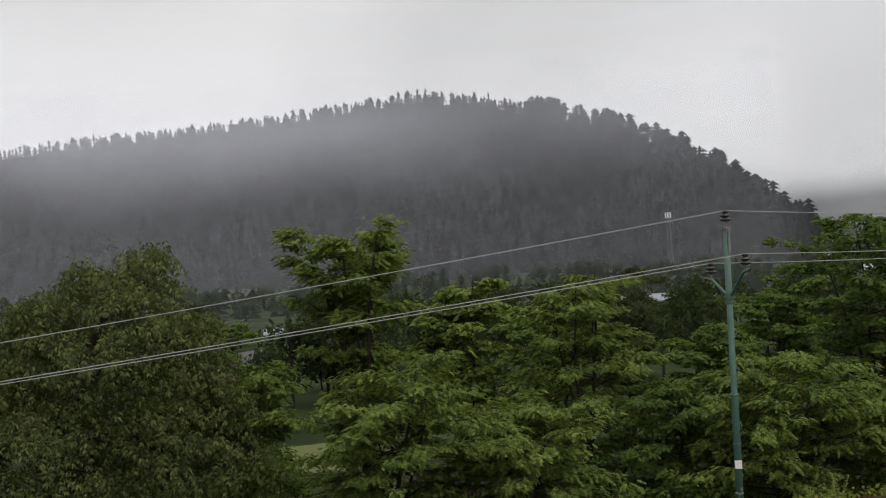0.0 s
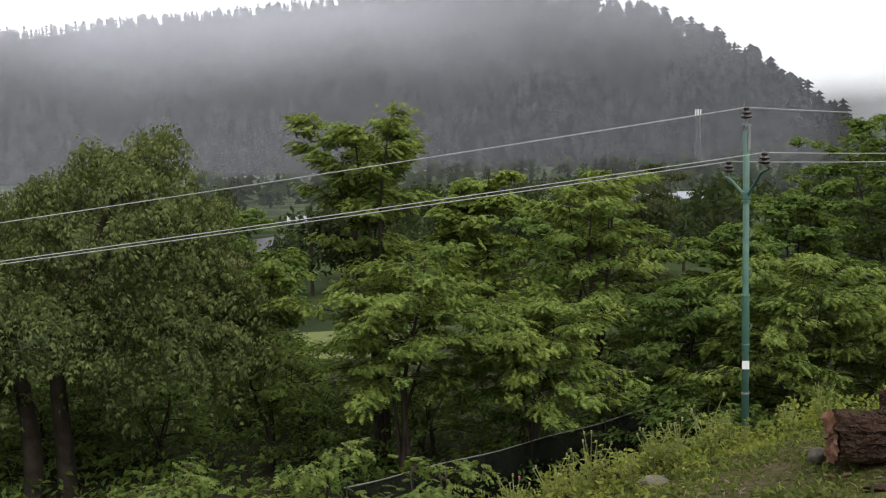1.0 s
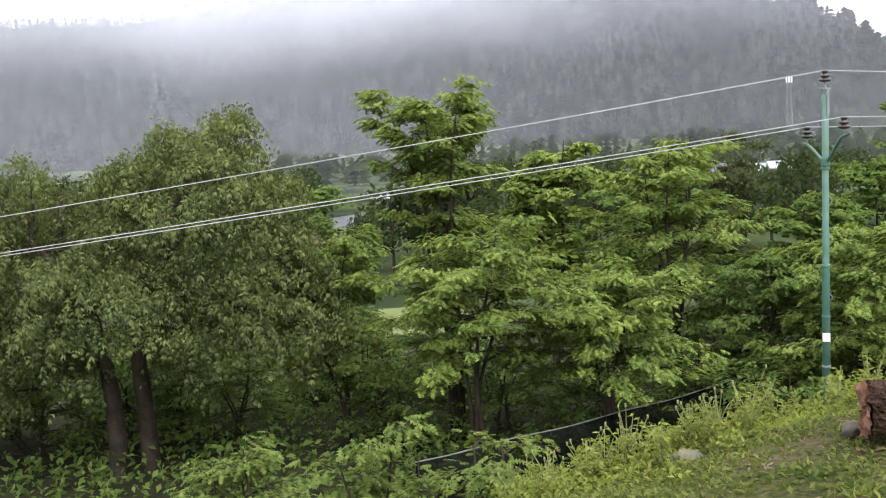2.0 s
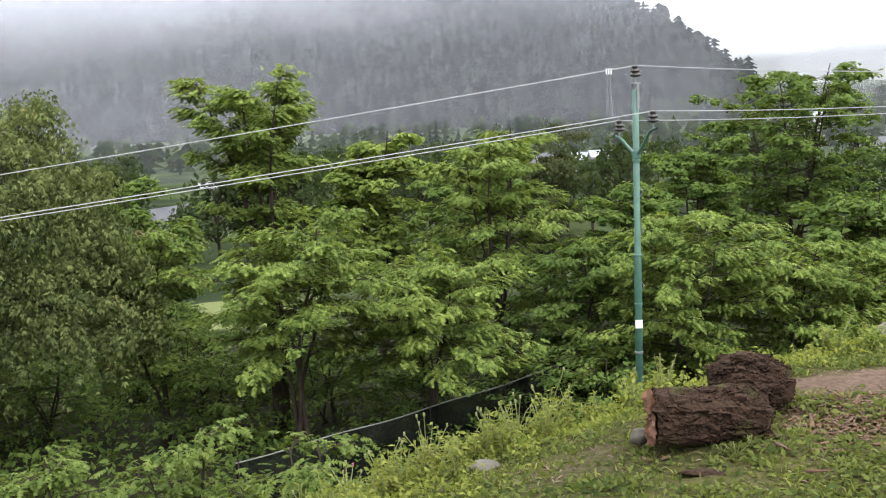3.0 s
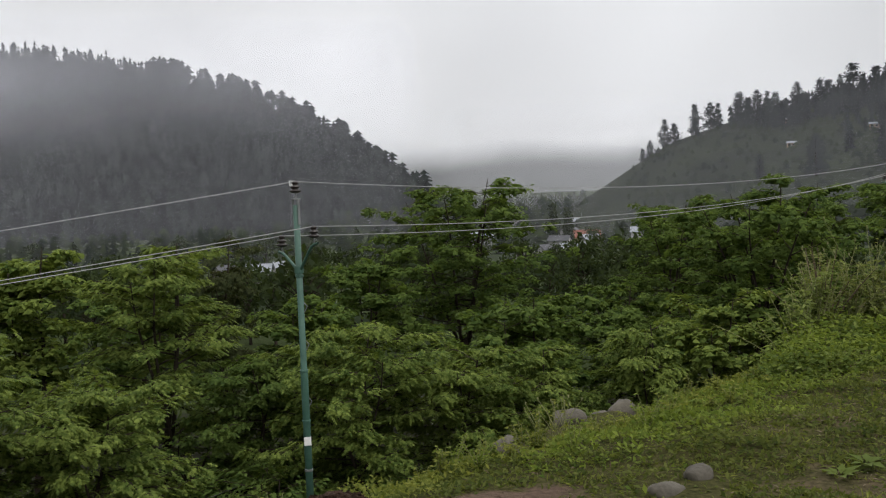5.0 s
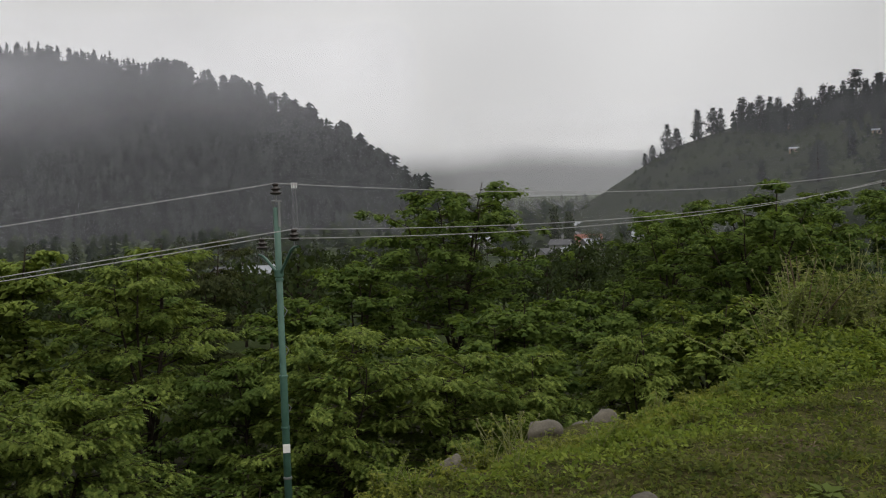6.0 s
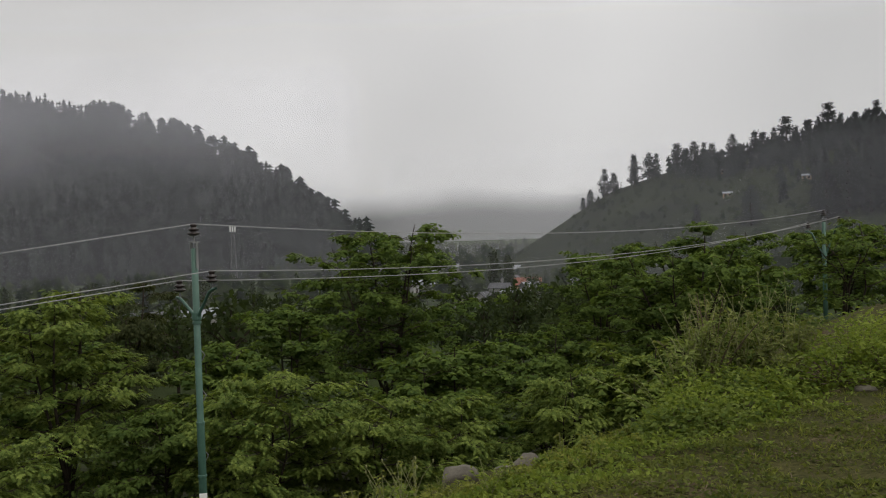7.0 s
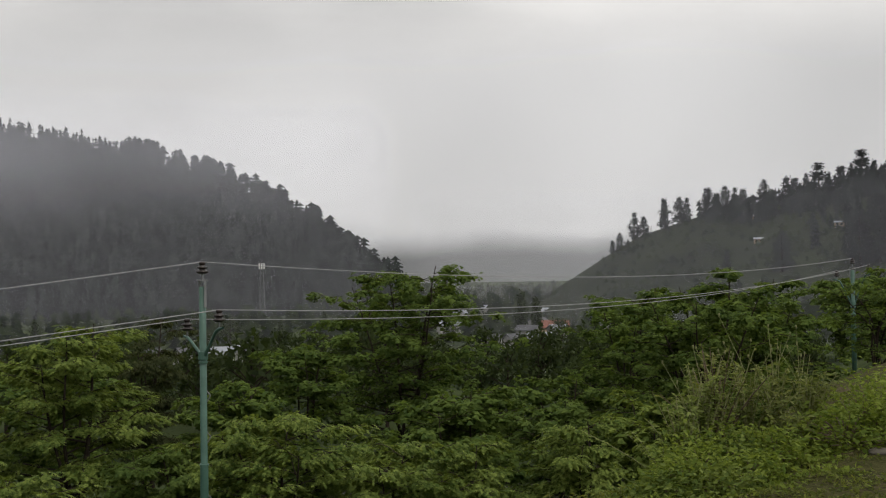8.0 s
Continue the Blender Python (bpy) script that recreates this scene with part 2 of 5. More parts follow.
# ---- shapes ----
def ground_height(x, y):
    """The lie of the land: a terrace, a bank that falls to the wood, and the valley floor."""
    x, y = np.asarray(x, float), np.asarray(y, float)
    soft = lambda v, k: np.logaddexp(0, v * k) / k
    q = 0.61 * y - 0.79 * x
    bank = 0.08 - 0.396 * soft(q - 2.0, 3.0) - 0.376 * soft(y - 6.5, 2.0) / (1 + np.exp(np.clip(-1.25 * (q - 1.15), -60, 60))) - 0.107 * soft(y - 15.9, 1.0) - 0.22 * soft(q - 3.3, 3.0) - 0.15 * soft(q - 5.6, 2.0)
    r = np.hypot(x, y)
    floor = np.interp(r, [0, 22, 40, 60, 100, 150, 220, 400, 900, 5000], [-7, -7, -8.2, -10, -12.5, -15, -18.5, -26, -32, -36])
    z = np.where(r < 500, floor + soft(bank - floor, 1.2), floor)
    bumps = 0.05 * np.sin(2.1 * x + 0.7 * y) * np.sin(1.7 * y - 0.6 * x) + 0.025 * np.sin(5.3 * x + 1.1) * np.sin(4.7 * y + 2.0 * x)
    # a stony shoulder that carries the lip of the bank on down the slope
    along, across = 0.563 * (x - 3.2) + 0.826 * (y - 10.1), 0.826 * (x - 3.2) - 0.563 * (y - 10.1)
    shoulder = 0.22 * soft(along + 3.0, 2.0) / (1 + np.exp(np.clip(-3.0 * (along - 1.7), -60, 60))) * np.exp(-(across / np.where(across > 0, 1.25, 0.65)) ** 2) / (1 + np.exp(np.clip(2.0 * (along - 9.6), -60, 60)))
    return z + bumps * (r < 60) + shoulder


def mesh_from(name, verts, faces, mat, smooth=False):
    """A mesh from arrays of corners and of equal-sided faces."""
    verts, faces = np.asarray(verts, np.float32), np.asarray(faces, np.int32)
    n, k = faces.shape
    me = bpy.data.meshes.new(name)
    me.vertices.add(len(verts))
    me.vertices.foreach_set("co", verts.ravel())
    me.loops.add(n * k)
    me.loops.foreach_set("vertex_index", faces.ravel())
    me.polygons.add(n)
    me.polygons.foreach_set("loop_start", np.arange(0, n * k, k, dtype=np.int32))
    if smooth:
        me.polygons.foreach_set("use_smooth", np.ones(n, bool))
    me.materials.append(mat)
    me.update(calc_edges=True)
    return me


def part(name, shape, mat, parent=None, label="", smooth=False):
    """One mesh object from a bmesh or a mesh, under a thing or a part."""
    if isinstance(shape, bmesh.types.BMesh):
        me = bpy.data.meshes.new(name)
        shape.normal_update()
        shape.to_mesh(me)
        shape.free()
        me.materials.append(mat)
        if smooth:
            for p in me.polygons:
                p.use_smooth = True
    else:
        me = shape
    ob = new(name, me)
    if parent:
        ob.parent = parent
    return tagged(ob, label)


def thing(name, label, category, at=(0, 0, 0), turn=0.0, group="", kind=""):
    ob = new(name)
    ob.empty_display_size = 0.2
    ob.matrix_basis = pose(*at, 0, 0, turn)
    return tagged(ob, label, category, group, kind)


def tubes(lines, sides=6):
    """Corners and faces of round tapered tubes; a line is (points, radii)."""
    V, F, base = [], [], 0
    ring = np.arange(sides) * 2 * math.pi / sides
    for pts, rad in lines:
        pts, rad = np.asarray(pts, float), np.asarray(rad, float)
        n = len(pts)
        d = np.gradient(pts, axis=0)
        d /= np.linalg.norm(d, axis=1)[:, None] + 1e-9
        ref = np.where(np.abs(d[:, 2:3]) > 0.8, [[1.0, 0, 0]], [[0, 0, 1.0]])
        a = np.cross(d, ref)
        a /= np.linalg.norm(a, axis=1)[:, None] + 1e-9
        b = np.cross(d, a)
        V.append((pts[:, None] + rad[:, None, None] * (np.cos(ring)[None, :, None] * a[:, None] + np.sin(ring)[None, :, None] * b[:, None])).reshape(-1, 3))
        i, j = np.meshgrid(np.arange(n - 1), np.arange(sides), indexing="ij")
        p, q = base + i * sides + j, base + i * sides + (j + 1) % sides
        F.append(np.stack([p, q, q + sides, p + sides], -1).reshape(-1, 4))
        base += n * sides
    return np.concatenate(V), np.concatenate(F)


def box(bm, cx, cy, cz, sx, sy, sz, bevel=0.0):
    made = bmesh.ops.create_cube(bm, size=1, matrix=Matrix.LocRotScale((cx, cy, cz), None, (sx, sy, sz)))
    if bevel:
        edges = list({e for v in made["verts"] for e in v.link_edges})
        bmesh.ops.bevel(bm, geom=edges, offset=bevel, segments=1, affect="EDGES")
    return bm


def lathe(bm, profile, sides=16, centre=(0, 0, 0)):
    """A turned shape from (radius, height) pairs."""
    rings = []
    for r, z in profile:
        rings.append([bm.verts.new((centre[0] + r * math.cos(k * 2 * math.pi / sides), centre[1] + r * math.sin(k * 2 * math.pi / sides), centre[2] + z)) for k in range(sides)])
    for lo, hi in zip(rings, rings[1:]):
        for k in range(sides):
            bm.faces.new((lo[k], lo[(k + 1) % sides], hi[(k + 1) % sides], hi[k]))
    bm.faces.new(rings[0][::-1])
    bm.faces.new(rings[-1])
    return bm


# leaf shapes along x, with z up
def pinnate(pairs, width, droop):
    """A feathered leaf: opposite leaflets as narrow blades across the midrib, and one at the tip."""
    V, F = [], []
    for k in range(pairs):
        x, n = 0.12 + 0.7 * k / (pairs - 1), len(V)
        w = width * (0.75 + 0.5 * math.sin(math.pi * (k + 0.6) / pairs))
        t = 0.52 / pairs
        for px, py in ((x + 0.35 * w, w), (x + t, 0), (x + 0.35 * w, -w), (x - t, 0)):
            V.append((px, py, -droop * px * px - 0.3 * abs(py)))
        F.append((n, n + 1, n + 2, n + 3))
    n = len(V)
    for px, py in ((0.78, 0), (0.92, 0.13), (1.1, 0), (0.92, -0.13)):
        V.append((px, py, -droop * px * px))
    F.append((n, n + 1, n + 2, n + 3))
    return np.array(V), np.array(F)


def blade(width, droop):
    V = [(0, 0, 0), (0.4, width, 0.06 - 0.16 * droop), (0.45, 0, -0.2 * droop), (0.4, -width, 0.06 - 0.16 * droop), (1, 0, -droop)]
    return np.array(V), np.array([(0, 2, 1, 1), (0, 3, 2, 2), (1, 2, 4, 4), (3, 4, 2, 2)])[:, :3]


LOCUST_LEAF = pinnate(4, 0.24, 0.3)
LOCUST_FAR = pinnate(2, 0.4, 0.35)


def compound(pairs, length, width, droop):
    """A compound leaf of broad oval leaflets set in pairs along a hanging midrib, with one at the tip."""
    V, F = [], []
    ways = [(0.12 + 0.5 * k / max(1, pairs - 1), s * (1.05 - 0.25 * k)) for k in range(pairs) for s in (-1, 1)] + [(0.68, 0.0)]
    for x, a in ways:
        n, c, s = len(V), math.cos(a), math.sin(a)
        for u, w in ((0.02, 0), (0.42, width), (1.0, 0), (0.42, -width)):
            px, py = x + length * (u * c - w * s), length * (u * s + w * c)
            V.append((px, py, -droop * px * px - 0.55 * abs(py) * u))
        F.append((n, n + 1, n + 2, n + 3))
    return np.array(V), np.array(F)


WALNUT_LEAF = compound(2, 0.5, 0.21, 0.4)
SLIM = (np.array([(0, 0, 0), (0.5, 0.07, 0.02), (1, 0, -0.2), (0.5, -0.07, 0.02)]), np.array([(0, 1, 2, 3)]))
LEAFLET = (np.array([(0, 0, 0), (0.5, 0.24, 0.03), (1, 0, -0.15), (0.5, -0.24, 0.03)]), np.array([(0, 1, 2, 3)]))
BLADE = blade(0.2, 0.35)


def spread(shape, pos, way, size, rng, tilt=0.35):
    """Copies of a leaf shape at places, pointing along ways, joined in two arrays."""
    V, F = shape
    pos, way = np.asarray(pos, float), np.asarray(way, float)
    way = way / (np.linalg.norm(way, axis=1)[:, None] + 1e-9)
    up = np.array([0, 0, 1.0]) + rng.normal(0, tilt, way.shape)
    side = np.cross(up, way)
    side /= np.linalg.norm(side, axis=1)[:, None] + 1e-9
    up = np.cross(way, side)
    size = np.broadcast_to(np.asarray(size, float), (len(pos),))[:, None, None]
    out = pos[:, None] + size * (V[None, :, 0:1] * way[:, None] + V[None, :, 1:2] * side[:, None] + V[None, :, 2:3] * up[:, None])
    faces = F[None] + (np.arange(len(pos)) * len(V))[:, None, None]
    return out.reshape(-1, 3), faces.reshape(-1, F.shape[1])


# ---- the land ----
def ground():
    n = 240
    u = np.linspace(-7.7, 7.7, n)
    xs, ys = 3.5 + 4.0 * np.sinh(u), 8.0 + 4.0 * np.sinh(u)
    X, Y = np.meshgrid(xs, ys, indexing="ij")
    V = np.stack([X, Y, ground_height(X, Y)], -1).reshape(-1, 3)
    i, j = np.meshgrid(np.arange(n - 1), np.arange(n - 1), indexing="ij")
    p = i * n + j
    F = np.stack([p, p + n, p + n + 1, p + 1], -1).reshape(-1, 4)
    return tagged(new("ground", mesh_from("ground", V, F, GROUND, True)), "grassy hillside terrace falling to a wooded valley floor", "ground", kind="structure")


def wobble(a, b, seed):
    """Soft uneven values between about -1 and 1."""
    r = np.random.default_rng(seed)
    out = 0
    for k in range(5):
        f, p, q = 1.8 ** k, r.uniform(0, 6.3), r.uniform(0, 6.3)
        out = out + np.sin(a * f + p + 0.7 * b) * np.sin(b * f * 0.9 + q - 0.4 * a) / 1.5 ** k
    return out / 2


class Hill:
    """A hillside that rises from the valley to a ridge, laid out by bearing from the terrace."""

    def __init__(self, bearings, rises, near, far, seed, rough=0.05):
        self.bearings, self.rises, self.near, self.far, self.seed, self.rough = bearings, rises, near, far, seed, rough

    def point(self, bearing, s):
        """s: 0 at the foot, 1 on the ridge, 2 at the far foot."""
        bearing, s = np.asarray(bearing, float), np.asarray(s, float)
        r0, r1 = np.interp(bearing, *self.near), np.interp(bearing, *self.far)
        top = 1.65 + r1 * np.tan(np.radians(np.interp(bearing, self.bearings, self.rises)))
        foot = -34.0
        up = np.where(s <= 1, np.clip(s, 0, 1) ** 0.85, 1 - (np.clip(s, 1, 2) - 1) ** 1.5)
        r = r0 + (r1 - r0) * s
        z = foot + (top - foot) * up + self.rough * (top - foot) * wobble(bearing * 0.5, s * 5, self.seed) * np.sin(np.clip(s, 0, 1) * math.pi)
        a = np.radians(bearing)
        return np.stack([r * np.sin(a), r * np.cos(a), z], -1)

    def build(self, name, label, mat, na, ns):
        A, S = np.meshgrid(np.linspace(self.bearings[0], self.bearings[-1], na), np.linspace(0, 2, ns), indexing="ij")
        V = self.point(A, S).reshape(-1, 3)
        i, j = np.meshgrid(np.arange(na - 1), np.arange(ns - 1), indexing="ij")
        p = i * ns + j
        F = np.stack([p, p + ns, p + ns + 1, p + 1], -1).reshape(-1, 4)
        return tagged(new(name, mesh_from(name, V, F, mat, True)), label, "mountain", kind="structure")


ground()
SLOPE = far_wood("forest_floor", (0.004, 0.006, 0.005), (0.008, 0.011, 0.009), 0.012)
HEATH = two_tone("green_hillside", (0.006, 0.009, 0.005), (0.019, 0.026, 0.011), 0.012, 1.0, 0.6, 2.0, fine=0.12, spec=0.03)
main_hill = Hill([-70, -50, -29.5, -25.8, -19.6, -13.5, -7.9, -4.2, 0.5, 4.4, 6.4, 8.7, 10.5, 12.6, 13.8, 16.5], [5.0, 5.0, 4.9, 5.4, 5.9, 6.5, 7.15, 6.7, 5.7, 4.5, 3.4, 1.95, 0.5, -0.7, -1.6, -2.4],
                 ([-70, -10, 8, 16.5], [760, 700, 680, 700]), ([-70, -20, 0, 8, 16.5], [2000, 1700, 1250, 1000, 900]), 3)
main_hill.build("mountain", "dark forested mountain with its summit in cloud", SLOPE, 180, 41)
side_hill = Hill([17, 20, 23.1, 25.0, 26.4, 27.9, 30.2, 32.5, 35.7, 37.9, 40.3, 50, 80], [-3.2, -2.4, -0.5, 0.7, 1.5, 2.0, 2.7, 2.6, 3.2, 3.8, 4.2, 6.0, 6.0],
                 ([17, 23, 30, 80], [560, 430, 330, 240]), ([17, 26, 40, 80], [680, 700, 640, 600]), 8)
side_hill.build("mountain_spur", "green hillside with scattered tall conifers along its crest", HEATH, 120, 41)
far_hill = Hill([0, 5, 11, 13, 14.4, 16, 17.6, 19.1, 20.4, 22.2, 23.5, 25, 30, 45], [3.2, 2.9, 2.35, 1.95, 1.75, 1.9, 2.1, 1.95, 1.7, 1.75, 1.45, 1.5, 2.0, 3.0], ([0, 45], [2350, 2350]), ([0, 45], [3200, 3200]), 5)
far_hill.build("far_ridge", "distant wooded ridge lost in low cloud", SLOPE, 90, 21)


# ---- mist that hangs in the valley ----
def mist(name, radius, b0, b1, top, low, high, z0, z1, side0, side1, patch, tone=1.0, west=1.0, thick=0.16):
    """A thin curtain of cloud; its cover grows from low at z0 to high at z1, is west times as thick towards the head of the valley, and stays below thick."""
    m = Nodes(name)
    sep = m.add("SeparateXYZ", {0: m.coords()})
    x, y, z = sep.outputs
    bearing = m.math("DIVIDE", x, y)

    def span(value, *ends):
        n = m.add("MapRange", {0: value})
        n.interpolation_type = "SMOOTHSTEP"
        for k, v in enumerate(ends):
            n.inputs[k + 1].default_value = v
        return n.outputs[0]

    drift = m.math("MULTIPLY", m.math("SUBTRACT", m.noise(patch, 4.0, 0.5), 0.5), (z1 - z0) * 0.9)
    cover = m.math("MINIMUM", m.math("MULTIPLY", span(m.math("ADD", z, drift), z0, z1, low, high), span(bearing, -0.02, -0.38, 1.0, west)), thick)
    veil = m.math("MULTIPLY", cover, m.math("MULTIPLY", span(bearing, side0, side1, 0.0, 1.0), span(z, top * 0.55, top, 1.0, 0.0)))
    blue = 0.89 if radius < 700 else 0.84
    grey = m.ramp(m.noise(0.0012, 3.0), [(0.32, (0.66 * tone, 0.67 * tone, 0.84 * blue * tone)), (0.66, (0.83 * tone, 0.84 * tone, 1.05 * blue * tone))])
    cloud = m.add("AddShader", {0: m.add("BsdfDiffuse", {0: grey}).outputs[0], 1: m.add("BsdfTranslucent", {0: grey}).outputs[0]})
    mat = m.surface(m.add("MixShader", {0: veil, 1: m.add("BsdfTransparent").outputs[0], 2: cloud.outputs[0]}).outputs[0])
    A, Z = np.meshgrid(np.radians(np.linspace(b0, b1, 161)), np.linspace(-40, top, 2), indexing="ij")
    V = np.stack([radius * np.sin(A), radius * np.cos(A), Z], -1).reshape(-1, 3)
    i, j = np.meshgrid(np.arange(160), np.arange(1), indexing="ij")
    p = i * 2 + j
    F = np.stack([p, p + 2, p + 3, p + 1], -1).reshape(-1, 4)
    return tagged(new(name, mesh_from(name, V, F, mat, True)), "thin grey drifting mist in the valley", "mist", kind="stuff")


for k in range(3):
    mist("valley_mist", 555 + 35 * k, -75, 13.4, 102 + 5 * k, 0.018, 0.155, 16, 110, 0.24, 0.19, 0.006, 0.95, 1.6, 0.135)
mist("valley_haze", 260, -75, 75, 30, 0.03, 0.03, 5, 50, 2.0, 1.6, 0.01)
mist("spur_mist", 400, 13.5, 75, 48, 0.045, 0.055, 0, 60, 0.22, 0.45, 0.01)
mist("far_mist", 760, 13.5, 32, 60, 0.1, 0.12, -20, 30, 0.24, 0.28, 0.006, 0.8)
mist("cloud_base", 2250, -75, 50, 680, 0.28, 0.93, 14, 84, -5.0, -4.0, 0.004, 0.8, 1.0, 0.95)


# ---- conifer woods ----
def conifer_shape(h, rng, layers=9, fins=7, broad=0.26, tall=0.09):
    """A trunk with drooping whorls of boughs, thinner to the top."""
    V, F = [], []
    for k in range(layers):
        u = 0.12 + 0.86 * k / (layers - 1) + rng.uniform(-0.02, 0.02)
        if layers > 10 and 2 < k < layers - 2 and rng.uniform() < 0.15:
            continue
        reach = h * broad * max(0.02, 1 - u ** 3.0) ** 0.8 * (0.6 + 0.4 * min(1, u * 4)) * rng.uniform(0.45, 1.25) + h * 0.02
        for f in range(fins):
            a = (f + rng.uniform(0, 0.8)) * 2 * math.pi / fins + k
            r = reach * rng.uniform(0.4, 1.25)
            c, s = math.cos(a), math.sin(a)
            w = 0.62 * r + h * 0.01
            n = len(V)
            V += [(0, 0, h * min(1.0, u + tall)), (c * r * 0.55 - s * w, s * r * 0.55 + c * w, h * (u + 0.005)), (c * r, s * r, h * (u - 0.035)), (c * r * 0.55 + s * w, s * r * 0.55 - c * w, h * (u + 0.005))]
            F.append((n, n + 1, n + 2, n + 3))
    return np.array(V), np.array(F)


def forest(name, label, hill, b0, b1, s0, s1, count, h0, h1, seed, keep=None, broad=0.23, mat=NEEDLE, layers=5, fins=4):
    rng = np.random.default_rng(seed)
    kinds = [conifer_shape(1.0, rng, layers, fins, broad, 0.24 if layers < 7 else 0.13) for _ in range(6)]
    b, s = rng.uniform(b0, b1, count), s0 + (s1 - s0) * rng.uniform(0, 1, count) ** 1.2
    P = hill.point(b, s)
    V, F, base = [], [], 0
    for p, bb, ss in zip(P, b, s):
        if keep and not keep(bb, ss, rng):
            continue
        kv, kf = kinds[rng.integers(6)]
        h = rng.uniform(h0, h1)
        a = rng.uniform(0, 6.28)
        c, sn = math.cos(a) * h, math.sin(a) * h
        V.append(np.stack([kv[:, 0] * c - kv[:, 1] * sn, kv[:, 0] * sn + kv[:, 1] * c, kv[:, 2] * h], -1) + p - (0, 0, 1))
        F.append(kf + base)
        base += len(kv)
    return tagged(new(name, mesh_from(name, np.concatenate(V), np.concatenate(F), mat)), label, "trees", kind="stuff")


forest("conifer_forest", "dense dark conifer forest covering the mountain", main_hill, -48, 13.5, 0.0, 1.02, 5600, 13, 22, 11)
forest("ridge_conifers", "row of conifers along the mountain's crest", main_hill, -48, 13, 0.97, 1.03, 300, 10, 21, 12, None, 0.3, NEEDLE, 7, 6)
forest("crest_conifers", "tall broad conifers standing out along the falling crest", main_hill, -2, 13, 0.975, 1.0, 85, 18, 28, 17, None, 0.33, NEEDLE, 8, 6)
forest("spur_conifers", "dark conifers gathered on the crest of the green spur", side_hill, 29.5, 60, 0.45, 1.03, 3600, 8, 15, 13, lambda b, s, r: (s > 0.86 and r.uniform() < (b - 29.5) / 3) or r.uniform() < (b - 34.5) / 9 * s)
forest("spur_thicket", "low dark thicket on the green spur", side_hill, 24, 60, 0.05, 1.0, 1500, 2.0, 4.5, 14, None, 0.6, FAR_LEAVES)


class Plain:
    """The valley floor by bearing; s runs from near to far."""

    def point(self, bearing, s):
        a, r = np.radians(bearing), 330 + 900 * np.asarray(s)
        x, y = r * np.sin(a), r * np.cos(a)
        return np.stack([x, y, ground_height(x, y)], -1)


# the village: x, y, width, depth, height, turn, wall, roof
HOUSES = [(-31.6, 95, 4.4, 4.4, 2.6, 55, 1, 0), (-62, 211, 3.2, 2.6, 1.1, 15, 0, 1), (0, 221, 5, 4, 3.2, 5, 0, 0), (14.5, 222, 5.5, 4, 3.2, -12, 0, 1), (8, 232, 4, 4, 3.0, 30, 0, 0), (22, 240, 5, 4, 3.0, 10, 0, 1),
          (101, 262, 6, 5, 3.4, -15, 0, 1), (98, 274, 5, 4, 3.2, 20, 0, 0), (90, 270, 5, 4, 3.2, -30, 0, 0), (150, 375, 10, 8, 4.2, -18, 1, 2), (142, 352, 6, 5, 4.0, 12, 0, 1), (128, 345, 7, 5, 4.0, -40, 0, 0),
          (185, 400, 9, 6, 4.0, -30, 0, 1), (205, 410, 9, 6, 4.0, -10, 1, 0), (120, 420, 9, 6, 4.0, 0, 0, 1), (160, 420, 8, 6, 4.0, 25, 0, 0), (196, 372, 7, 5, 4.0, -20, 0, 1), (228, 418, 8, 6, 4.0, -30, 0, 0),
          (165, 560, 8, 6, 4.0, 10, 0, 1), (205, 640, 9, 6, 4.0, -20, 0, 1), (150, 610, 8, 6, 4.2, 30, 0, 1), (262, 720, 10, 7, 4.2, -10, 0, 1), (238, 600, 8, 6, 4.0, 20, 0, 0), (215, 560, 8, 6, 4.0, -35, 1, 1)]


def open_ground(x, y):
    """Clear of the houses and of the gardens before them."""
    for h in HOUSES:
        d = math.hypot(h[0], h[1])
        along, across = (x * h[0] + y * h[1]) / d, (x * h[1] - y * h[0]) / d
        if (0.62 if d < 240 else 0.8) * d < along < d + 7 and abs(across) < 0.5 * h[2] + 1.5:
            return False
    return True


def off_gardens(b, s, rng):
    p = Plain().point(b, s)
    return open_ground(p[0], p[1])


forest("valley_wood", "distant trees scattered over the valley floor", Plain(), -30, 30, 0.0, 0.5, 900, 5, 11, 16, off_gardens, 0.42, FAR_LEAVES)
forest("far_valley_wood", "dim rows of trees across the misty end of the valley", Plain(), 8, 27, 0.35, 1.0, 600, 9, 19, 18, None, 0.3, FAR_LEAVES)


